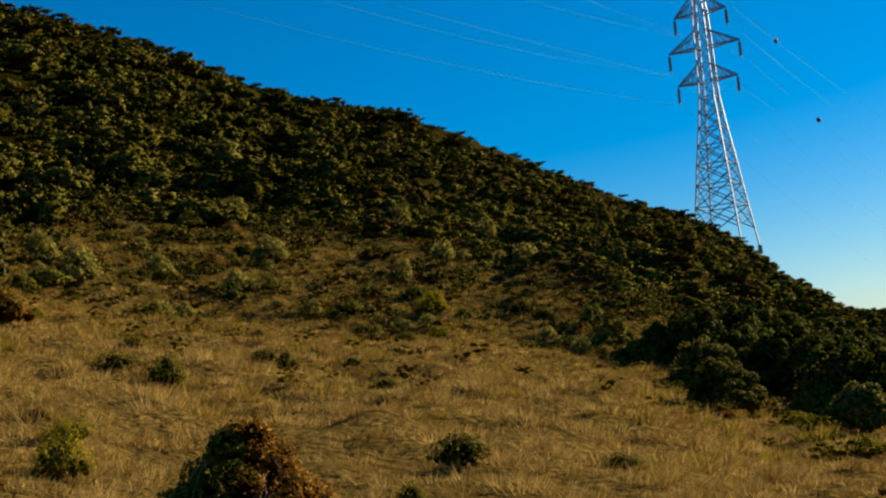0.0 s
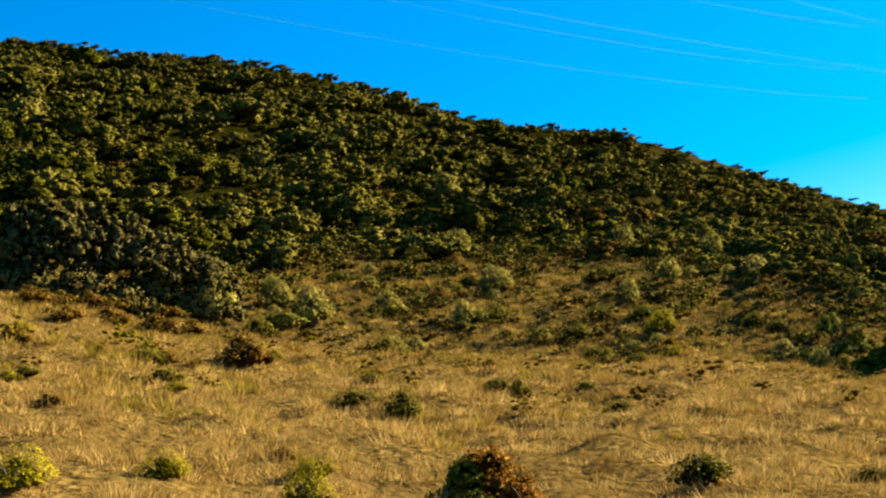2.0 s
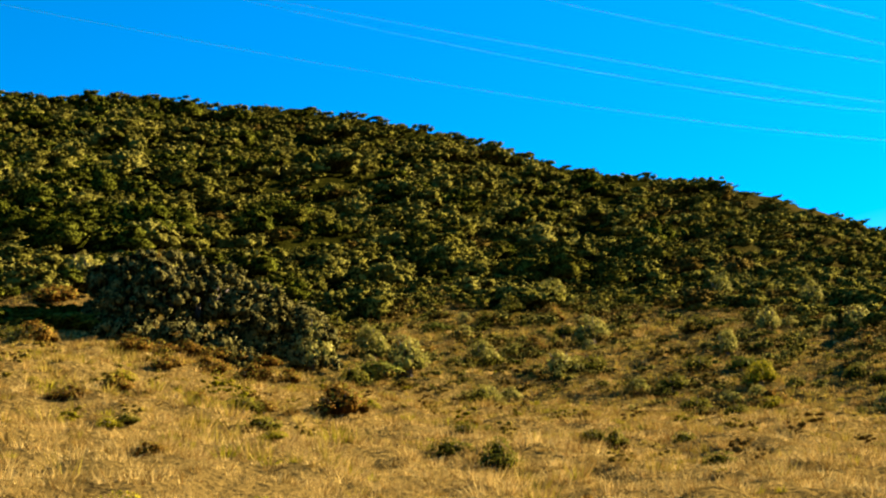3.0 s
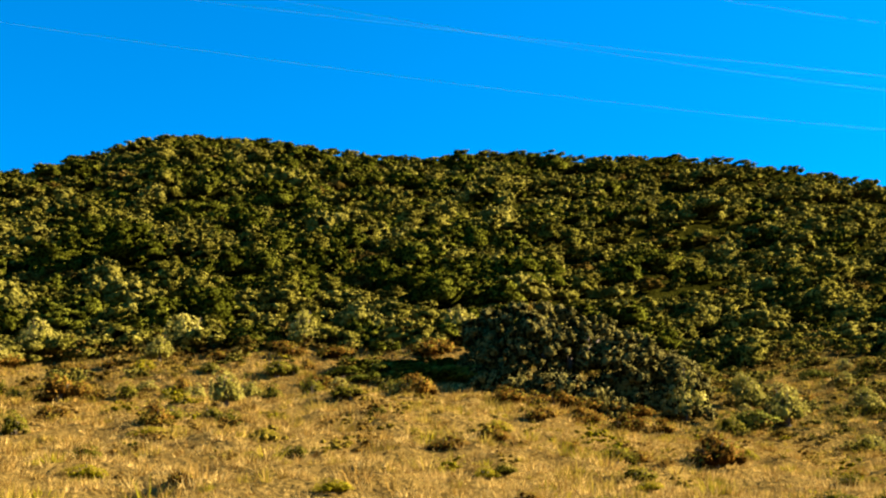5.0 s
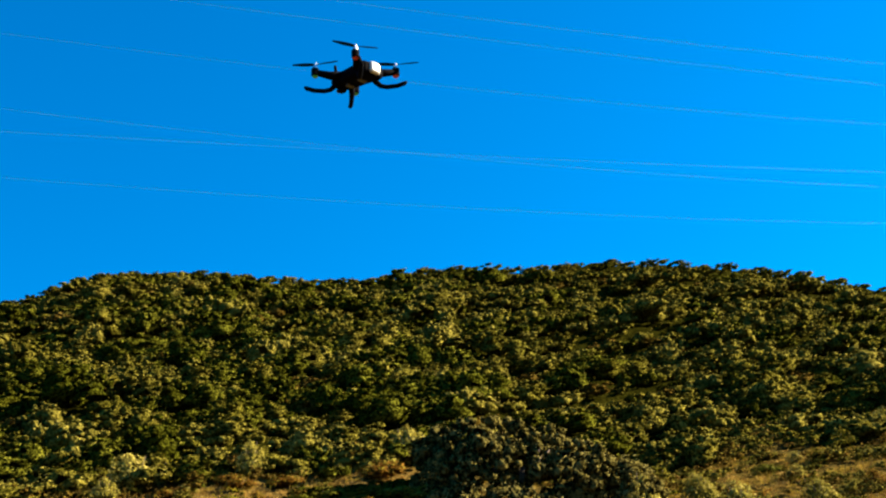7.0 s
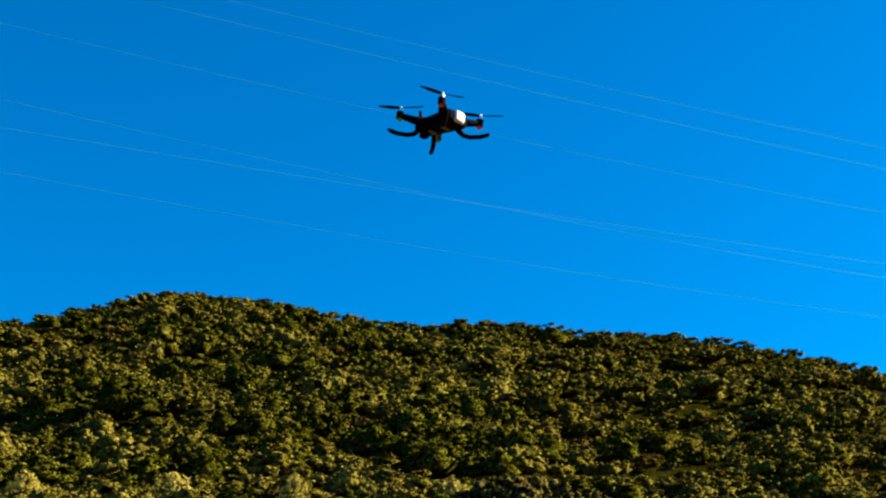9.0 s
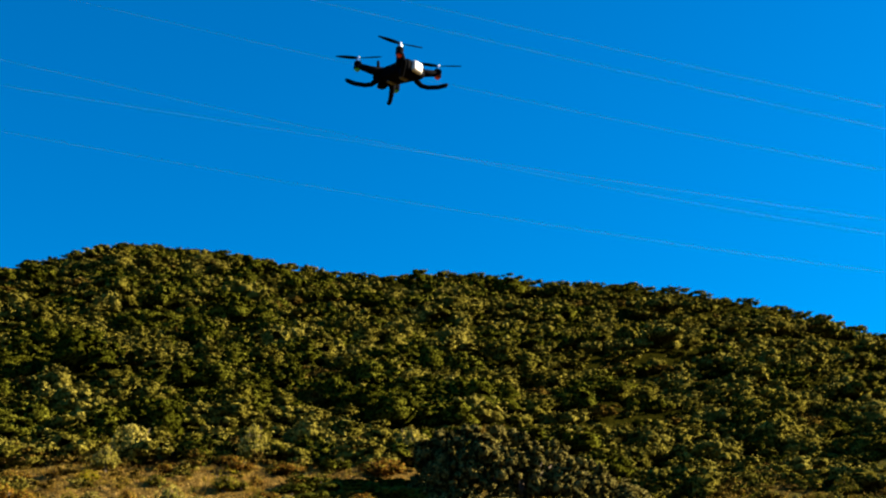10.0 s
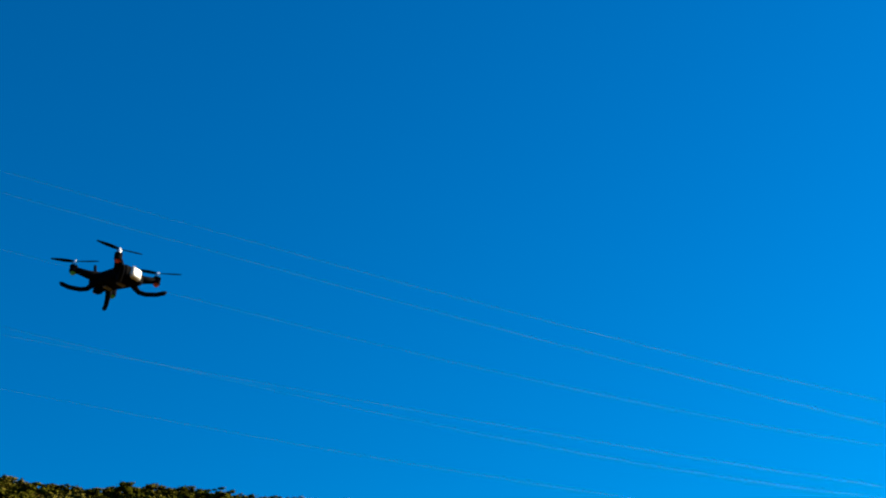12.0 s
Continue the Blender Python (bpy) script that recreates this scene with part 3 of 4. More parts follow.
set_out(RUST, [(-34.1, 8.79, 1.5, 0.8), (-32.2, 9.48, 0.9, 0.5), (-18.3, 6.19, 1.7, 0.7), (-16.4, 6.33, 1.2, 0.7), (-13.4, 5.52, 1.0, 0.5), (-29.1, 5.92, 1.2, 0.6), (-13.1, 5.39, 1.0, 0.5), (-6.3, 0.2, 1.2, 0.7)])
set_out(YELLOW, [(-32.9, 6.37, 2.3, 0.9), (-23.1, 4.76, 2.2, 0.7), (-30.4, 10.44, 1.2, 0.6), (-25.6, 7.29, 1.3, 0.6), (-16.8, 4.77, 1.2, 0.7)])

# shrubs strewn over the brown belt between the grass and the dense scrub, and a few in the grass
belt = np.random.RandomState(8)
for _ in range(190):
    az = belt.uniform(-42, 30)
    rg, rsd = float(np.interp(az, BEAR_G, DIST_G)), float(np.interp(az, BEAR_S, DIST_S))
    place = site(az, belt.uniform(rg - 3, rsd + 2))
    if -18.5 < az < -6.5 and place.length < 70 or 17.5 < az:
        continue
    kind = (RUST, GREEN, PALE, PALE, GREEN, GREEN)[belt.randint(6)][belt.randint(3)]
    plant(kind, place - Vector((0, 0, 0.05)), belt.uniform(0.45, 1.15), belt.uniform(0, 6.28), belt.uniform(0.9, 1.4))
for _ in range(70):
    az = belt.uniform(-42, 29)
    rg = float(np.interp(az, BEAR_G, DIST_G))
    place = site(az, belt.uniform(0.45, 0.97) * rg)
    if -18.5 < az < -6.5 and place.length > 54:
        continue
    kind = (GREEN, RUST, YELLOW, GREEN)[belt.randint(4)][belt.randint(3)]
    plant(kind, place - Vector((0, 0, 0.05)), belt.uniform(0.18, 0.45), belt.uniform(0, 6.28), belt.uniform(1.2, 2.0))


# ---------------------------------------------------------------- the tangled bush close by
def bramble():
    rng = np.random.RandomState(77)
    foot = site(1.7, 9.0)
    root = new("bramble_bush")
    root.matrix_world = Matrix.Translation(foot)
    tall = 0.95
    warm, shady = [], []
    for i in range(110):
        z = tall * 0.9 * (i / 110) ** 1.25
        a, q = i * 2.4 + rng.uniform(-0.4, 0.4), rng.uniform(0.6, 1.0)
        wide = (0.88 * (1 - z / tall) ** 1.25 + 0.03) * q
        x, y = wide * math.cos(a), wide * math.sin(a)
        lobe = (x * 1.2 if x < 0 else x * 0.9, y, z, rng.uniform(0.1, 0.17) * (1.0 - 0.45 * z))
        # upper left lobes take the dark leaf colour in place of the flank's shade
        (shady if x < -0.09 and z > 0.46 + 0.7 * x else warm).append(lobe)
    v, f, lf, nv = crown(rng, warm, 13000, 0.024, 0.55, 0.9, 0.75, 0.6)
    part("crown", mesh_from("crown", v, f, M_BRAMBLE, leaves=lf, normals=nv), root, "rust-brown withering leaves")
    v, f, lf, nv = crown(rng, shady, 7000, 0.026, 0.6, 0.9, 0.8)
    part("ivy_leaves", mesh_from("ivy_leaves", v, f, M_DARK, leaves=lf, normals=nv), root, "dark green leaves standing in for shade on the flank")
    for _ in range(64):
        a, q = rng.uniform(0, 6.28), rng.uniform(0.5, 1.1)
        turn, top = rng.uniform(-0.9, 0.9), rng.uniform(0.25, 0.95)
        pts = []
        for k in range(7):
            u = k / 6
            wide = q * (0.08 + 0.72 * u) * (1.0 - 0.35 * top * (1 - u))
            pts.append((wide * math.cos(a + turn * u) + rng.normal() * 0.015, wide * math.sin(a + turn * u) + rng.normal() * 0.015,
                        -0.05 + 0.95 * top * math.sin(math.pi * (0.18 + 0.72 * u)) * (1.0 - 0.35 * u)))
        bm = bmesh.new()
        tube(bm, pts, [0.0045, 0.0045, 0.004, 0.004, 0.003, 0.0025, 0.0015], 4)
        part("cane", mesh_bm("cane", bm, M_CANE), root)
    tagged(root, "tangled rust-brown bramble bush in dry grass", "bush")


bramble()


# ---------------------------------------------------------------- pylon
PYLON = Vector((71.18, 176.16, 19.0))
ARM = Vector((0.73728, -0.67542, 0))
RUN = Vector((-0.67542, -0.73728, 0))


def pylon():
    root = new("power_pylon")
    turn = math.atan2(ARM.y, ARM.x)
    root.matrix_world = Matrix.Translation(PYLON) @ Matrix.Rotation(turn, 4, "Z")
    levels = [(-3.0, 3.45), (0.0, 3.1), (3.2, 2.72), (6.2, 2.38), (9.0, 2.1), (11.6, 1.78), (14.0, 1.5), (16.2, 1.26), (18.3, 1.06),
              (20.5, 0.98), (22.9, 0.94), (25.2, 0.9), (27.6, 0.86), (30.0, 0.8), (32.4, 0.62), (35.2, 0.1)]
    corners = ((1, 1), (-1, 1), (-1, -1), (1, -1))
    for cx, cy in corners:
        bm = bmesh.new()
        tube(bm, [(cx * w, cy * w, z) for z, w in levels], [0.125 if z < 18 else 0.105 for z, w in levels], 4)
        part("leg", mesh_bm("leg", bm, M_STEEL), root)
    for k in range(4):
        (ax, ay), (bx, by) = corners[k], corners[(k + 1) % 4]
        bm = bmesh.new()
        for (z0, w0), (z1, w1) in zip(levels[1:], levels[2:]):
            th = 0.075 if z0 < 18 else 0.065
            bar(bm, (ax * w0, ay * w0, z0), (bx * w1, by * w1, z1), th)
            bar(bm, (bx * w0, by * w0, z0), (ax * w1, ay * w1, z1), th)
            bar(bm, (ax * w1, ay * w1, z1), (bx * w1, by * w1, z1), th)
            if z0 < 11:
                zc, wc = (z0 + z1) / 2, (w0 + w1) / 2
                mx, my = (ax + bx) / 2 * wc, (ay + by) / 2 * wc
                for sx_, sy_ in ((ax, ay), (bx, by)):
                    bar(bm, (sx_ * wc, sy_ * wc, zc), ((mx + sx_ * wc) / 2, (my + sy_ * wc) / 2, (z0 + zc) / 2), 0.05)
                    bar(bm, (sx_ * wc, sy_ * wc, zc), ((mx + sx_ * wc) / 2, (my + sy_ * wc) / 2, (z1 + zc) / 2), 0.05)
        part("lattice_face", mesh_bm("lattice_face", bm, M_STEEL), root)
    for side in (-1, 1):
        for z, reach in ((20.5, 4.3), (25.2, 5.1), (30.0, 3.75)):
            bm = bmesh.new()
            tip = (side * reach, 0, z + 0.1)
            for cy in (-0.9, 0.9):
                bar(bm, (side * 0.9, cy, z), tip, 0.12)
                bar(bm, (side * 0.88, cy, z + 2.3), tip, 0.12)
                for q in (0.3, 0.55, 0.78):
                    lo = Vector((side * 0.9, cy, z)).lerp(Vector(tip), q)
                    hi = Vector((side * 0.88, cy, z + 2.3)).lerp(Vector(tip), q)
                    hi2 = Vector((side * 0.88, cy, z + 2.3)).lerp(Vector(tip), q - 0.25)
                    bar(bm, lo, hi, 0.05)
                    bar(bm, lo, hi2, 0.05)
            for q in (0.3, 0.55, 0.78):
                bar(bm, Vector((side * 0.9, -0.9, z)).lerp(Vector(tip), q), Vector((side * 0.9, 0.9, z)).lerp(Vector(tip), q), 0.05)
            part("crossarm", mesh_bm("crossarm", bm, M_STEEL), root)
            bm = bmesh.new()
            bar(bm, tip, (tip[0], 0, z - 2.2), 0.05, 6)
            for i in range(13):
                zz = z - 0.25 - i * 0.145
                tube(bm, [(tip[0], 0, zz), (tip[0] + 1e-3, 0, zz - 0.09)], [0.13, 0.26], 10)
            bar(bm, (tip[0], -0.45, z - 2.25), (tip[0], 0.45, z - 2.25), 0.07, 6)
            part("insulator_string", mesh_bm("insulator_string", bm, M_GLASSY), root, "dark hanging insulator string")
    for cx, cy in corners:
        bm = bmesh.new()
        bar(bm, (cx * 3.42, cy * 3.42, -3.6), (cx * 3.4, cy * 3.4, -2.4), 0.3)
        part("footing", mesh_bm("footing", bm, M_STEEL), root)
    tagged(root, "tall galvanised lattice power pylon on the ridge", "pylon")


pylon()


def cable(offset, start, slope, curve, way, length, label, thick=0.003):
    """A hanging cable from the pylon: height start + slope*s + curve*s*s."""
    bm = bmesh.new()
    pts = []
    for i in range(41):
        s = length * i / 40
        p = PYLON + ARM * offset + RUN * (way * s)
        p.z = start + slope * s + curve * s * s
        pts.append(p)
    base = pts[0].copy()
    tube(bm, [p - base for p in pts], [thick] * 41, 5)
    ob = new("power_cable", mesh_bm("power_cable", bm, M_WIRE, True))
    ob.location = base
    tagged(ob, label, "cable", "cables of the power line")


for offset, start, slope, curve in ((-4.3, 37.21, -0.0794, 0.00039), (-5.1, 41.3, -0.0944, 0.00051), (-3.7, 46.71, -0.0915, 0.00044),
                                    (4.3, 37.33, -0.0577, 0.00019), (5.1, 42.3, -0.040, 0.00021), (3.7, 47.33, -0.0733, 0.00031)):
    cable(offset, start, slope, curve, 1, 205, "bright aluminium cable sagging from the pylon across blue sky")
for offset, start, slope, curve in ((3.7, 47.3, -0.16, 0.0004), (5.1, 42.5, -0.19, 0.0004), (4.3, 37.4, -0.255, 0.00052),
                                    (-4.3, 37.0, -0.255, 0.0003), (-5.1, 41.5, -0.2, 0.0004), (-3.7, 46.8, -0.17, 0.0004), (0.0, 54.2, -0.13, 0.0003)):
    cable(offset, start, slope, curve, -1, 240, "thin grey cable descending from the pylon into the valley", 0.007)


def marker_ball(offset, s, z):
    bm = bmesh.new()
    bmesh.ops.create_icosphere(bm, subdivisions=3, radius=0.36)
    bar(bm, (0, 0, 0.3), (0, 0, 0.46), 0.07, 6)
    bar(bm, (0, 0, -0.46), (0, 0, -0.3), 0.07, 6)
    ob = new("marker_ball", mesh_bm("marker_ball", bm, M_BALL, True))
    p = PYLON + ARM * offset - RUN * s
    ob.location = (p.x, p.y, z)
    tagged(ob, "dark round aircraft warning ball on a cable", "marker ball", "warning balls")


marker_ball(0.0, 31.8, 54.2 - 0.13 * 31.8 + 0.0003 * 31.8 * 31.8)
marker_ball(5.1, 32.0, 42.5 - 0.19 * 32 + 0.0004 * 32 * 32)


# ---------------------------------------------------------------- drone
def drone():
    az, rise, dist = -16.5, 26.45, 5.3
    root = new("quadcopter_drone")
    at = Vector((dist * math.cos(radians(rise)) * math.sin(radians(az)), dist * math.cos(radians(rise)) * math.cos(radians(az)),
                 EYE[2] + dist * math.sin(radians(rise))))
    # local +y is the tail, towards bearing 118
    sight = Vector((math.sin(radians(az)), math.cos(radians(az)), 0))
    root.matrix_world = Matrix.Translation(at) @ Matrix.Rotation(radians(9), 4, sight) @ Matrix.Rotation(radians(-114), 4, "Z")

    def rounded(sx_, sy_, sz_, bev, taper=1.0):
        bm = bmesh.new()
        bmesh.ops.create_cube(bm, size=1.0)
        for v in bm.verts:
            v.co = Vector((v.co.x * sx_, v.co.y * sy_, v.co.z * sz_))
            if v.co.y < 0:
                v.co.x *= taper
                v.co.z *= taper
        bmesh.ops.bevel(bm, geom=bm.edges[:], offset=bev, segments=4, profile=0.6, affect="EDGES")
        return bm

    def shifted(bm, x, y, z):
        bmesh.ops.translate(bm, verts=bm.verts, vec=(x, y, z))
        return bm

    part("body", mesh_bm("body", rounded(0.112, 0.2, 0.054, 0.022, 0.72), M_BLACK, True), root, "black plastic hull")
    part("top_shell", mesh_bm("top_shell", shifted(rounded(0.06, 0.13, 0.025, 0.011, 0.8), 0, 0.0, 0.028), M_BLACK, True), root)
    part("battery_cap", mesh_bm("battery_cap", shifted(rounded(0.054, 0.03, 0.046, 0.0145), 0, 0.096, 0.003), M_SILVER, True), root, "silver-grey battery end cap")
    for y in (-0.03, 0.035):
        part("belly_plate", mesh_bm("belly_plate", shifted(rounded(0.036, 0.018, 0.006, 0.0025), 0, y, -0.0265), M_GREY, True), root)
    bm = shifted(rounded(0.03, 0.03, 0.03, 0.009), 0, -0.075, -0.024)
    gimbal = part("camera_pod", mesh_bm("camera_pod", bm, M_BLACK, True), root)
    bm = bmesh.new()
    bar(bm, (0, -0.086, -0.026), (0, -0.096, -0.027), 0.009, 12)
    part("lens", mesh_bm("lens", bm, M_GLASSY), gimbal)
    bm = bmesh.new()
    tube(bm, [(0.03, -0.07, 0.02), (0.032, -0.075, 0.045), (0.033, -0.077, 0.062), (0.033, -0.0775, 0.065)], [0.006, 0.0058, 0.0055, 0.002], 10)
    part("antenna", mesh_bm("antenna", bm, M_BLACK, True), root)
    reach = 0.108
    for k, (ix, iy) in enumerate(((1, 1), (-1, 1), (-1, -1), (1, -1))):
        mx, my = ix * reach, iy * reach
        bm = bmesh.new()
        tube(bm, [(ix * 0.03, iy * 0.05, 0.008), (ix * 0.065, iy * 0.078, 0.012), (mx, my, 0.02)], [0.026, 0.019, 0.0135], 10, 0.8)
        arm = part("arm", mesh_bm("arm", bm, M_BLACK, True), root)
        bm = bmesh.new()
        bar(bm, (mx, my, 0.008), (mx, my, 0.034), 0.0145, 16)
        part("motor_pod", mesh_bm("motor_pod", bm, M_BLACK), arm)
        bm = bmesh.new()
        bar(bm, (mx, my, 0.034), (mx, my, 0.047), 0.0105, 16, 0.009)
        motor = part("motor", mesh_bm("motor", bm, M_BRIGHT), root, "bright metal motor can")
        bm = bmesh.new()
        tube(bm, [(mx, my, -0.003), (mx, my + 1e-4, 0.003), (mx, my, 0.009)], [0.006, 0.012, 0.0125], 12)
        part("lamp_lens", mesh_bm("lamp_lens", bm, M_RED if iy > 0 else M_GREEN, True), arm, "red lamp" if iy > 0 else "green lamp")
        spin = (2.69, 2.29, 1.2, 5.3)[k]
        bm = bmesh.new()
        bar(bm, (mx, my, 0.047), (mx, my, 0.057), 0.006, 12)
        prop = part("propeller", mesh_bm("propeller", bm, M_BRIGHT), root)
        for side in (0.0, math.pi):
            bm = bmesh.new()
            rings = []
            for i in range(9):
                q = i / 8
                rr = 0.005 + 0.083 * q
                chord = 0.007 + 0.010 * math.sin(math.pi * min(1, q * 0.9 + 0.12))
                tw = radians(22 - 15 * q)
                ring = []
                for u, w in ((-0.5, -0.0008), (0.5, -0.0008), (0.5, 0.0008), (-0.5, 0.0008)):
                    lx, ly, lz = rr, u * chord * math.cos(tw), u * chord * math.sin(tw) + w
                    a = spin + side
                    ring.append(bm.verts.new((mx + lx * math.cos(a) - ly * math.sin(a), my + lx * math.sin(a) + ly * math.cos(a), 0.053 + lz + 0.006 * q)))
                rings.append(ring)
            for a_, b_ in zip(rings, rings[1:]):
                for i in range(4):
                    bm.faces.new((a_[i], a_[(i + 1) % 4], b_[(i + 1) % 4], b_[i]))
            bm.faces.new(rings[0])
            bm.faces.new(rings[-1][::-1])
            part("blade", mesh_bm("blade", bm, M_BLACK), prop)
        bm = bmesh.new()
        path = [(0.036, 0.056, -0.01), (0.046, 0.066, -0.03), (0.056, 0.078, -0.045), (0.072, 0.096, -0.05),
                (0.098, 0.126, -0.046), (0.116, 0.147, -0.036), (0.121, 0.153, -0.030)]
        tube(bm, [(ix * x, iy * y, z) for x, y, z in path], [0.014, 0.011, 0.0095, 0.009, 0.0088, 0.0085, 0.004], 10)
        part("landing_leg", mesh_bm("landing_leg", bm, M_BLACK, True), root)
    tagged(root, "black folding quadcopter drone hovering in blue sky", "drone")


drone()


# ---------------------------------------------------------------- dense scrub on the hill
def rough_dome(rng, tall, count=30):
    """Lobes of an uneven crown, about 1.25 wide: a few heads, each covered with small tufts."""
    out, heads = [], []
    most = 5 if count > 40 else 3 if count > 12 else 2
    for i in range(most):
        a, q = i * 2.4 + rng.uniform(-0.7, 0.7), rng.uniform(0.15, 0.42) if i else 0.05
        rad = rng.uniform(0.24, 0.36)
        top = tall * rng.uniform(0.62, 0.98) * (1.0 - 0.5 * q)
        heads.append((q * math.cos(a), q * math.sin(a), max(top - rad, rad * 0.5), rad))
    small = 0.54 / math.sqrt(count)
    for i in range(count):
        x, y, z, rad = heads[i % most]
        d = rng.normal(size=3)
        d /= np.linalg.norm(d)
        d[2] = abs(d[2]) * 1.1 if rng.rand() < 0.75 else -0.35 * abs(d[2])
        q = rad * rng.uniform(0.8, 1.08)
        out.append((x + q * d[0], y + q * d[1], max(z + q * d[2] * 1.1, 0.06), small * 0.45 * math.exp(rng.uniform(0.25, 1.15))))
    below = [(x, y, max(0.12, z - rad), rad) for x, y, z, rad in heads] if most == 5 else []
    return [(x, y, z, 0.88 * rad) for x, y, z, rad in heads] + below + out


def strew(name, label, mat, places, sizes, heights, leaf, n, seed, slim=0.55, variants=14, tall=1.3, core=0.9, tufts=30):
    """Many shrubs as one cover: places (k, 3), widths and heights in metres."""
    rng = np.random.RandomState(seed)
    V, F, T, K, N, base = [], [], [], [], [], 0
    kind = rng.randint(variants, size=len(places))
    for k in range(variants):
        sel = np.nonzero(kind == k)[0]
        if not len(sel):
            continue
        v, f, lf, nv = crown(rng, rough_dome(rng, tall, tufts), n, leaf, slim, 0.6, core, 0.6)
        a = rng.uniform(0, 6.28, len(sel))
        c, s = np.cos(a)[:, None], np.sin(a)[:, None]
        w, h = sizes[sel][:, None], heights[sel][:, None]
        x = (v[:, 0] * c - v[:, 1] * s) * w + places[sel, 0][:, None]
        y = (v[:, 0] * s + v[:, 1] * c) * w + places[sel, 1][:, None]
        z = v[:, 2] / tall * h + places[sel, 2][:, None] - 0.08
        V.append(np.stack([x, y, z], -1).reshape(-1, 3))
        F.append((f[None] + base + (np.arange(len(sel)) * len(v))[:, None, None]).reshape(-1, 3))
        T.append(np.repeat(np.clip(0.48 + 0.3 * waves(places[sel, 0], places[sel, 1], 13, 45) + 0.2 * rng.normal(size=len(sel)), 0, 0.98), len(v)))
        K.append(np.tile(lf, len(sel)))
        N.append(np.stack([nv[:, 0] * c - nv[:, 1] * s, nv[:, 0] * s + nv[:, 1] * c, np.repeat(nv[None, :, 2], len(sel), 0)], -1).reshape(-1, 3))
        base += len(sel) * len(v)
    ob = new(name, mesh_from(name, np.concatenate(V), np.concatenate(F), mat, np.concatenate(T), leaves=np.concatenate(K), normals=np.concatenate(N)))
    tagged(ob, label, "scrub", kind="stuff")


def hill_scrub():
    rng = np.random.RandomState(31)
    step = 2.6
    gx, gy = np.meshgrid(np.arange(-150, 110, step), np.arange(30, 205, step))
    x = gx.ravel() + rng.uniform(-0.5, 0.5, gx.size) * step
    y = gy.ravel() + rng.uniform(-0.5, 0.5, gx.size) * step
    r, az = np.hypot(x, y), np.degrees(np.arctan2(x, y))
    rg, rsd, rc = contours(az)[:3]
    keep = (az > -42.5) & (az < 30.5) & (r < rc + 4) & (r > rsd - 2 + np.interp(az, [-18, -8], [-0.8, 0.0]) + np.interp(az, [-18, -8], [1.2, 3.0]) * waves(x, y, 11, 12))
    keep &= np.hypot(x - 71.2, y - 176.2) > 5.5
    keep &= (r < 150) | (rng.rand(len(r)) < 0.85)
    edge = (r - rsd)[keep] < 7
    x, y, r = x[keep], y[keep], r[keep]
    p = np.stack([x, y, ground_z(x, y)], 1)
    pale = np.interp(np.degrees(np.arctan2(x, y)), [6, 13], [0.0, 0.35]) + waves(x, y, 9, 15) + 0.9 * rng.normal(size=len(x)) + np.where(edge & (x < -22), 1.2, 0.0)
    near = r < 118
    big = (rng.rand(len(x)) < 0.09) & (pale < 1.5) & ~edge
    stand = np.clip(0.5 + 0.55 * waves(x, y, 10, 44), 0.0, 1.0)
    w = (1.9 + 1.1 * stand + 2.0 * rng.rand(len(x)) ** 1.6) * np.where(pale > 1.0, 0.8, 1.0) * np.where(big, 1.7, 1.0) * np.where(edge, 0.8, 1.0)
    h = np.clip(w * rng.uniform(0.34, 0.62, len(x)) * (0.55 + 0.85 * stand), 0.7, 3.2) * np.where(pale > 1.0, 1.25, 1.0)
    lowest = np.min([ground_z(x + i * 0.35 * w, y + j * 0.35 * w) for i, j in ((1, 0), (-1, 0), (0, 1), (0, -1))], 0)
    p[:, 2] = np.where(big, np.minimum(p[:, 2], lowest), p[:, 2])
    bearing = np.degrees(np.arctan2(x, y))
    rim = np.interp(bearing, BEAR_C, DIST_C) - r < 20
    h = np.where(rim, np.minimum(h, 1.05), h)
    w = np.where(rim, np.minimum(w, 2.5), w)
    open_side = np.interp(bearing, [6, 13], [1.0, 0.0])
    w, h = w * (0.68 + 0.32 * open_side), h * (0.6 + 0.4 * open_side)
    light = (pale > 1.0) & ~rim
    rust = (pale < np.where(bearing > 4, -0.6, -1.45)) & ~rim & (h < 2.0)
    # behind the oak more scrub is dark, its colour standing in for shade
    olive = ~light & ~rust & (waves(x, y, 16, 17) + 0.7 * rng.normal(size=len(x)) > np.interp(bearing, [-34, -22, -10, -2], [-0.4, 0.0, -0.6, -0.85]) + np.interp(r, [74, 105], [1.3, 0.1]) * np.interp(bearing, [-20, -17, -10, -7], [0.8, 1.3, 1.1, 0.0]) - 1.2 * (1 - open_side))
    dark = ~light & ~rust & ~olive
    for sel, name, mat, seed in ((dark, "dark_scrub", M_DARK, 51), (olive, "olive_scrub", M_OLIVE, 52), (light, "pale_scrub", M_PALE, 53), (rust, "brown_scrub", M_TAWNY, 54)):
        say = {"dark_scrub": "dense dark green evergreen scrub covering the hill", "olive_scrub": "olive-green scrub mixed over the hill",
               "pale_scrub": "scattered pale grey-green shrubs on the hill", "brown_scrub": "scattered rust-brown shrubs on the hill"}[name]
        for zone, n, leaf, tufts in ((near & ~big, 250, 0.036, 48), (~near & ~big, 82, 0.053, 21), (big, 460, 0.027, 84)):
            q = sel & zone
            if q.sum():
                strew(name, say, mat, p[q], w[q], h[q], leaf, n, seed, 0.8, tufts=tufts)
    # low growth fills the gaps that the larger shrubs leave
    cell = 1.25
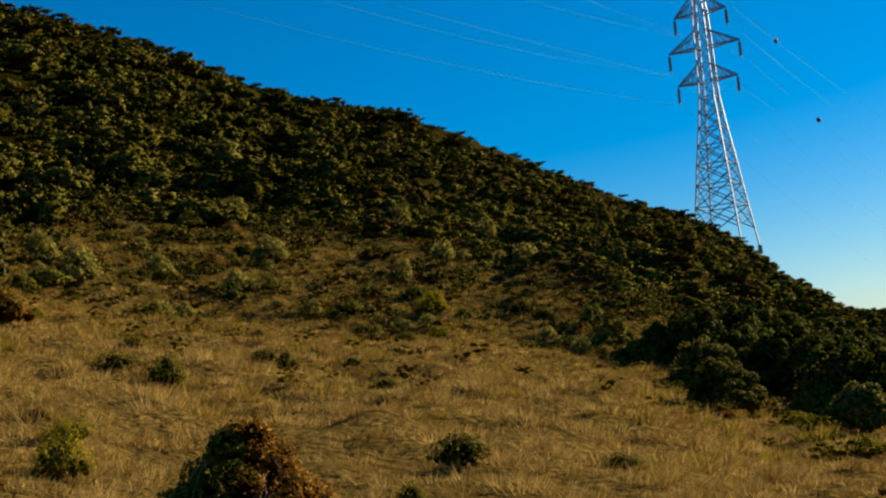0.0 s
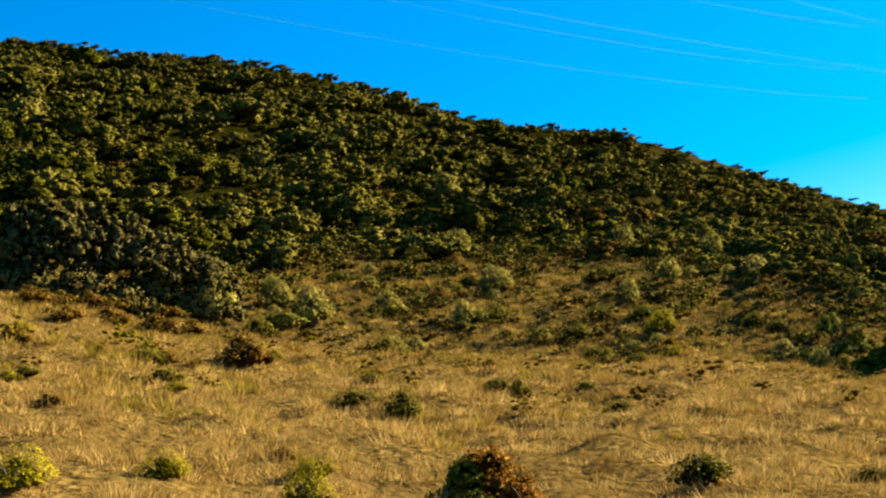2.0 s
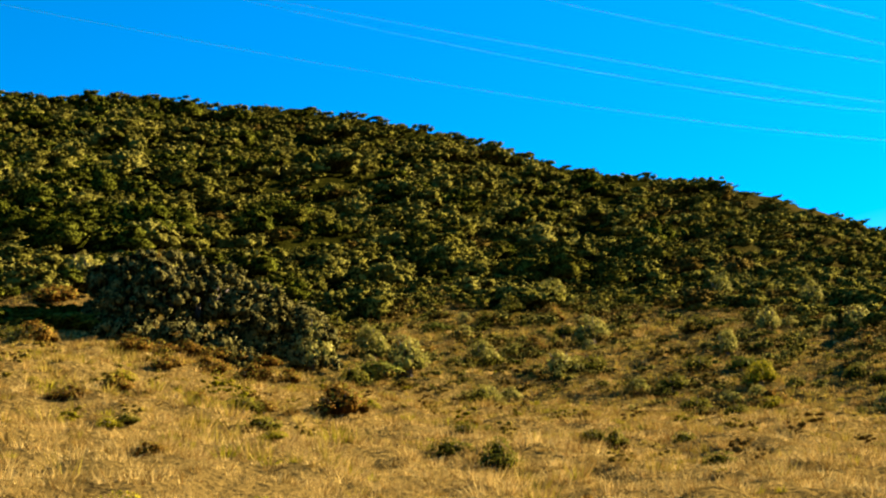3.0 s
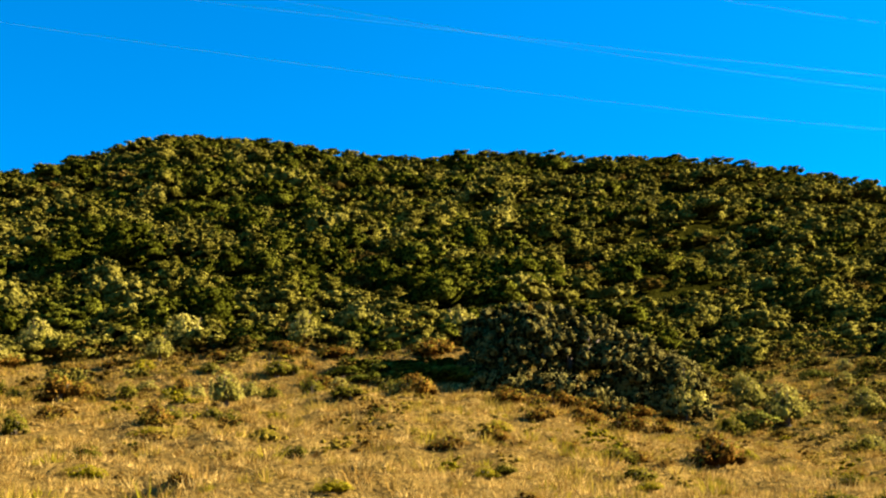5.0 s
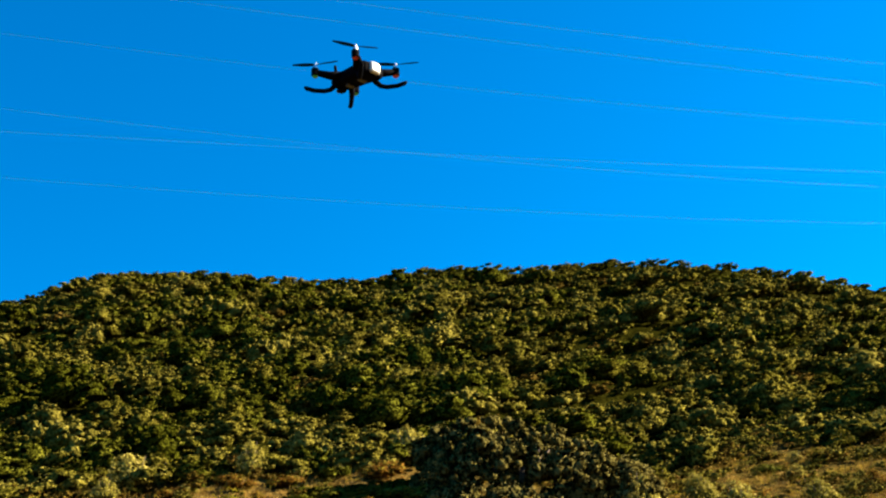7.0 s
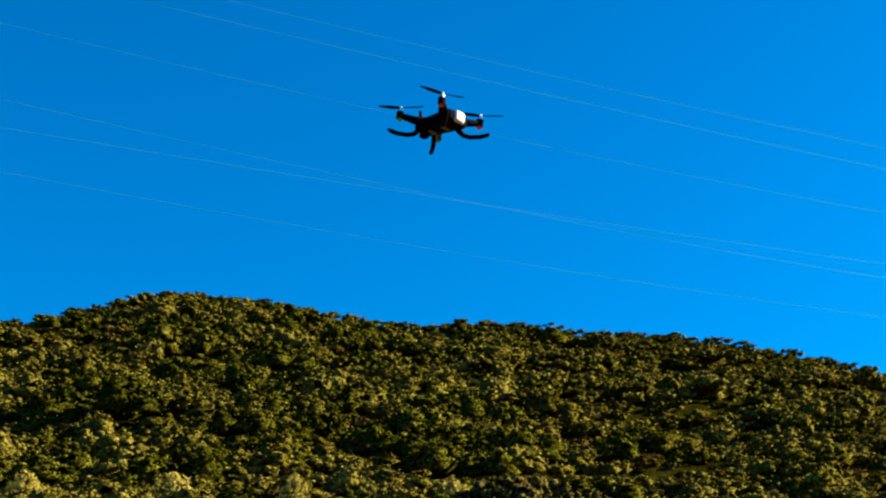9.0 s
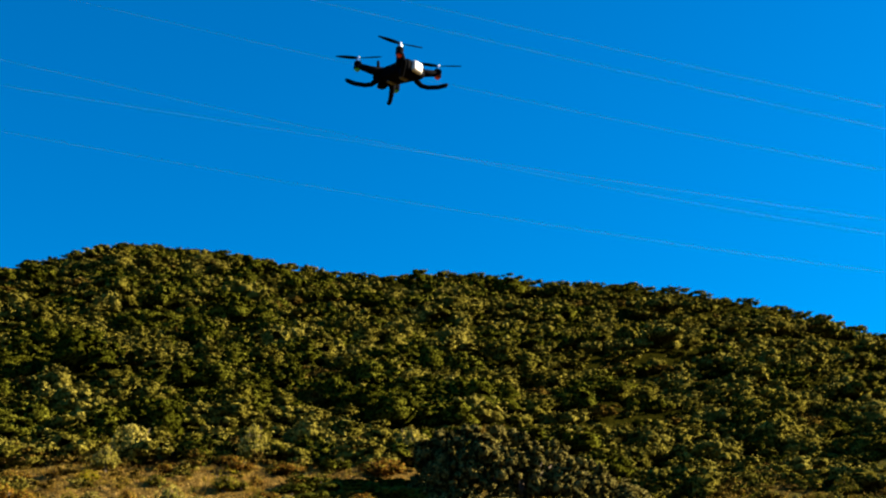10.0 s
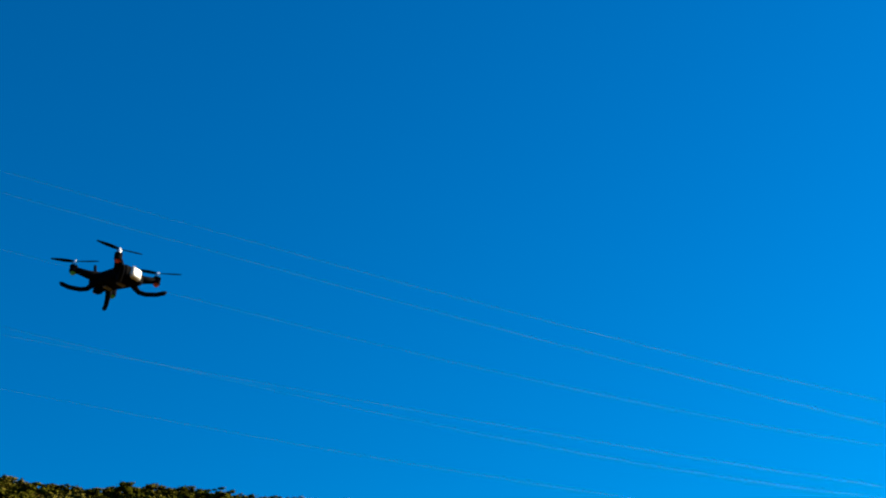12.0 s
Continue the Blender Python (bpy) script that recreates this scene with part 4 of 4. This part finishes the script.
    gx, gy = np.meshgrid(np.arange(-150, 110, cell), np.arange(30, 205, cell))
    u, v = gx.ravel() + rng.rand(gx.size) * cell, gy.ravel() + rng.rand(gx.size) * cell
    d, az = np.hypot(u, v), np.degrees(np.arctan2(u, v))
    ok = (az > -42) & (az < 30) & (d > np.interp(az, BEAR_S, DIST_S) - 2.5) & (d < np.interp(az, BEAR_C, DIST_C)) & (np.hypot(u - 71.2, v - 176.2) > 4)
    u, v, d = u[ok], v[ok], d[ok]
    gap = np.full(len(u), 9.0)
    for px, py, half in zip(x, y, 0.36 * w):
        near_by = np.nonzero((np.abs(u - px) < 6) & (np.abs(v - py) < 6))[0]
        gap[near_by] = np.minimum(gap[near_by], np.hypot(u[near_by] - px, v[near_by] - py) - half)
    pick = np.nonzero((gap > 0.4) & (d < 165))[0]
    x, y = u[pick], v[pick]
    wide = np.clip(1.0 + 0.9 * gap[pick], 1.0, 2.4) * rng.uniform(0.85, 1.15, len(pick))
    strew("low_scrub", "low olive-green growth between the larger shrubs", M_OLIVE, np.stack([x, y, ground_z(x, y)], 1), wide, wide * 0.55, 0.085, 18, 55, 0.9, tufts=2)


hill_scrub()


def belt_scrub():
    """Low heath between the grass and the dense scrub, thinning out into the grass."""
    rng = np.random.RandomState(33)
    count = 6000
    az = rng.uniform(-42, 29, count)
    rg, rsd = np.interp(az, BEAR_G, DIST_G), np.interp(az, BEAR_S, DIST_S)
    q = rng.uniform(-0.7, 1.2, count)
    r = rg + q * (rsd - rg)
    x, y = r * np.sin(np.radians(az)), r * np.cos(np.radians(az))
    odds = np.clip(0.7 + 0.45 * q, 0.2, 0.95) * np.interp(az, [-20, -8], [0.3, 1.0]) * np.clip(0.8 + 0.5 * waves(x, y, 6, 35), 0.1, 1)
    keep = (rng.rand(count) < odds) & (r > 14)
    keep &= ~((az > -18.3) & (az < -7) & (r > 57) & (r < 69))
    x, y, r, q = x[keep], y[keep], r[keep], q[keep]
    p = np.stack([x, y, ground_z(x, y)], 1)
    w = rng.uniform(0.5, 1.4, len(x)) * np.clip(0.8 + 0.4 * q, 0.45, 1.2)
    h = w * rng.uniform(0.3, 0.6, len(x))
    mix = waves(x, y, 8, 36) + 0.8 * rng.normal(size=len(x))
    k = 1700
    a = rng.uniform(-42, 20, k)
    t = rng.rand(k) ** 0.8
    d = np.interp(a, BEAR_G, DIST_G) * (1 - t) + np.interp(a, BEAR_S, DIST_S) * t
    bx, by = d * np.sin(np.radians(a)), d * np.cos(np.radians(a))
    clear = ~((a > -19) & (a < -7) & (d < 69)) & (rng.rand(k) < np.clip(0.6 + 0.5 * waves(bx, by, 9, 37), 0.12, 1) * np.interp(a, [-20, -8], [0.22, 1.0]))
    bx, by, t = bx[clear], by[clear], t[clear]
    bp = np.stack([bx, by, ground_z(bx, by)], 1)
    bw = rng.uniform(0.7, 1.7, len(bx)) * (0.7 + 0.5 * t)
    sort = waves(bx, by, 7, 38) + 0.9 * rng.normal(size=len(bx))
    for sel, mat, seed, name, say in ((sort < -0.2, M_TAWNY, 75, "brown_belt_scrub", "rust-brown bushes along the foot of the hill"),
                                      ((sort >= -0.2) & (sort < 0.9), M_OLIVE, 76, "olive_belt_scrub", "olive-green bushes along the foot of the hill"),
                                      ((sort >= 0.9) & (sort < 1.0), M_DARK, 77, "dark_belt_scrub", "dark green bushes along the foot of the hill"),
                                      (sort >= 1.0, M_PALE, 78, "pale_belt_scrub", "pale grey-green bushes along the foot of the hill")):
        strew(name, say, mat, bp[sel], bw[sel], bw[sel] * rng.uniform(0.5, 0.8, sel.sum()), 0.065, 100, seed, 0.6, core=0.6, tufts=16)
    for sel, name, say, mat, seed in ((mix < -0.1, "brown_heath", "low rust-brown heath among dry grass", M_WITHER, 71),
                                      ((mix >= -0.1) & (mix < 1.1), "olive_heath", "low olive-brown heath among dry grass", M_HERB, 72),
                                      (mix >= 1.1, "yellow_heath", "low yellow-green herbs among dry grass", M_YELLOW, 73)):
        strew(name, say, mat, p[sel], w[sel], h[sel], 0.10, 52, seed, 0.45, core=0, tufts=3)
    # matted dark growth beside the oak, added to darken its cast shadow
    q = []
    for _ in range(260):
        a = rng.uniform(-22.2, -15.5)
        lo, hi = np.interp(a, [-22, -17, -15], [9.55, 8.75, 8.3]), np.interp(a, [-22, -17, -15], [9.9, 9.6, 8.8])
        q.append(spot(a, rng.uniform(lo, hi)))
    wide = rng.uniform(0.8, 1.5, len(q))
    strew("matted_heath", "low matted dark green heath standing in for the oak shadow", M_DARK, np.array(q), wide, wide * 0.3, 0.08, 40, 79, 0.6, core=0.85, tufts=10)


belt_scrub()


def field_bushes():
    """Small loose half-dry bushes scattered in drifts through the grass."""
    rng = np.random.RandomState(34)
    count = 1500
    az = rng.uniform(-42, 29, count)
    rg = np.interp(az, BEAR_G, DIST_G)
    r = rg * rng.uniform(0.45, 1.05, count)
    x, y = r * np.sin(np.radians(az)), r * np.cos(np.radians(az))
    odds = np.clip(0.3 + 0.6 * waves(x, y, 6, 41), 0.04, 1) * np.interp(r / rg, [0.45, 0.65, 0.85], [0.35, 0.8, 1.0]) * np.interp(az, [-24, -8, 5], [1.0, 0.9, 0.6])
    keep = (rng.rand(count) < odds) & (r > 24) & ~((az > -19) & (az < -6) & (r > 56))
    x, y = x[keep], y[keep]
    p = np.stack([x, y, ground_z(x, y)], 1)
    w = 0.45 + 0.8 * rng.rand(len(x)) ** 1.6
    h = np.clip(w * rng.uniform(0.5, 0.85, len(x)), 0.25, 0.75)
    mix = waves(x, y, 6, 42) + 0.8 * rng.normal(size=len(x))
    for sel, name, say, mat, seed in ((mix < -0.3, "brown_bushes", "small withered brown bushes among dry grass", M_WITHER, 86),
                                      ((mix >= -0.3) & (mix < 0.7), "olive_bushes", "small olive-brown bushes among dry grass", M_HERB, 87),
                                      (mix >= 0.7, "yellow_bushes", "small yellow-green bushes among dry grass", M_YELLOW, 88)):
        strew(name, say, mat, p[sel], w[sel], h[sel], 0.06, 150, seed, 0.4, core=0.45, tufts=12)


field_bushes()


# ---------------------------------------------------------------- dry grass
def straw(name, label, seed, count, per, near, far, power, high, spread, flop, wide, mat, drift=None, span=None):
    """Clumps of dry blades that splay from their foot, fewer and coarser with distance. drift: size, seed and bias of the drifts in which they stand.
    span: where they stand between the viewer (0), the foot of the hill (1) and the dense scrub (2)."""
    rng = np.random.RandomState(seed)
    az = rng.uniform(-43, 31, count)
    r = near + (far - near) * rng.rand(count) ** power
    rg, rsd = np.interp(az, BEAR_G, DIST_G), np.interp(az, BEAR_S, DIST_S)
    x, y = r * np.sin(np.radians(az)), r * np.cos(np.radians(az))
    if drift:
        along = np.where(r < rg, r / rg, 1 + (r - rg) / (rsd - rg))
        odds = np.clip(drift[2] + 0.7 * waves(x, y, drift[0], drift[1]), 0, 1) * np.interp(along, span, [0, 1, 1, 0])
    else:
        patch = np.clip(0.75 + 0.6 * waves(x, y, 2.4, 22), 0.25, 1)
        odds = patch * np.clip(1.15 - (r - rg) / (rsd - rg), 0, 1) * np.where(az > -17, np.interp(r / rg, [0.7, 0.95], [1.0, 0.65]), 1.0)
    keep = rng.rand(count) < odds
    x, y, r = x[keep], y[keep], r[keep]
    z, m = ground_z(x, y), keep.sum()
    size = np.clip(0.85 + 0.35 * waves(x, y, 4, 23), 0.4, 1.6) * rng.uniform(0.5, 1.45, m) * np.interp(r, [12, 22, 50], [0.7, 0.85, 0.75])
    a = rng.uniform(0, 6.283, (m, per))
    q = np.sqrt(rng.rand(m, per))
    s = (spread * size)[:, None]
    h = (high * size)[:, None] * (1.0 - 0.45 * q * q) * rng.uniform(0.6, 1.15, (m, per))
    bx, by = x[:, None] + 0.75 * s * q * np.cos(a), y[:, None] + 0.75 * s * q * np.sin(a)
    way = rng.uniform(0, 6.283, m)[:, None]
    way = way + 0.9 * rng.normal(size=(m, per))
    tx = bx + s * q * np.cos(a) * rng.uniform(0.4, 1.3, (m, per)) + flop * h * np.cos(way)
    ty = by + s * q * np.sin(a) * rng.uniform(0.4, 1.3, (m, per)) + flop * h * np.sin(way)
    w = (wide + 0.00024 * r)[:, None] * rng.uniform(0.7, 1.4, (m, per))
    b = rng.uniform(0, 6.283, (m, per))
    zz = np.repeat((z - 0.03)[:, None], per, 1)
    V = np.stack([np.stack([bx - w * np.cos(b), by - w * np.sin(b), zz], -1), np.stack([bx + w * np.cos(b), by + w * np.sin(b), zz], -1),
                  np.stack([tx, ty, zz + h], -1)], 2).reshape(-1, 3)
    tint = np.repeat(np.clip(0.5 + 0.38 * waves(x, y, 6, 24) + 0.36 * rng.normal(size=m), 0, 0.99), per * 3)
    ob = new(name, mesh_from(name, V, np.arange(len(V)).reshape(-1, 3), mat, tint))
    tagged(ob, label, "grass", kind="stuff")


straw("dry_grass", "clumps of dry straw-coloured grass over the slope", 61, 25000, 27, 7.0, 84.0, 0.85, 0.27, 0.22, 0.35, 0.0016, M_GRASS)
straw("short_dry_grass", "short matted dry grass between the clumps", 62, 40000, 8, 3.0, 84.0, 0.9, 0.2, 0.3, 0.5, 0.004, M_GRASS)
# half-dry herbs in drifts through the grass
straw("brown_herbs", "withered brown herbs among dry grass", 81, 9000, 24, 15.0, 88.0, 0.75, 0.42, 0.34, 0.15, 0.009, M_WITHER, (4.0, 41, 0.1), (0.3, 0.65, 1.5, 2.0))
straw("olive_herbs", "olive-brown herbs among dry grass", 82, 9000, 24, 12.0, 88.0, 0.75, 0.42, 0.34, 0.1, 0.010, M_HERB, (4.5, 42, 0.1), (0.25, 0.6, 1.6, 2.1))
straw("yellow_herbs", "yellow-green herbs among dry grass", 83, 6000, 24, 10.0, 80.0, 0.75, 0.36, 0.3, 0.1, 0.010, M_YELLOW, (3.5, 43, -0.25), (0.2, 0.5, 1.1, 1.5))
straw("brown_heather", "brown heather stems below the dense scrub", 84, 15000, 14, 34.0, 94.0, 0.8, 0.36, 0.32, 0.2, 0.014, M_WITHER, (5.0, 47, 0.45), (0.8, 1.0, 1.9, 2.2))
straw("olive_heather", "olive heather stems below the dense scrub", 85, 15000, 14, 34.0, 94.0, 0.8, 0.34, 0.32, 0.2, 0.014, M_HERB, (5.0, 48, 0.45), (0.75, 1.0, 1.9, 2.2))
for group in (PALE, RUST, GREEN, DARK, YELLOW):
    for root in group:
        remove_thing(root)
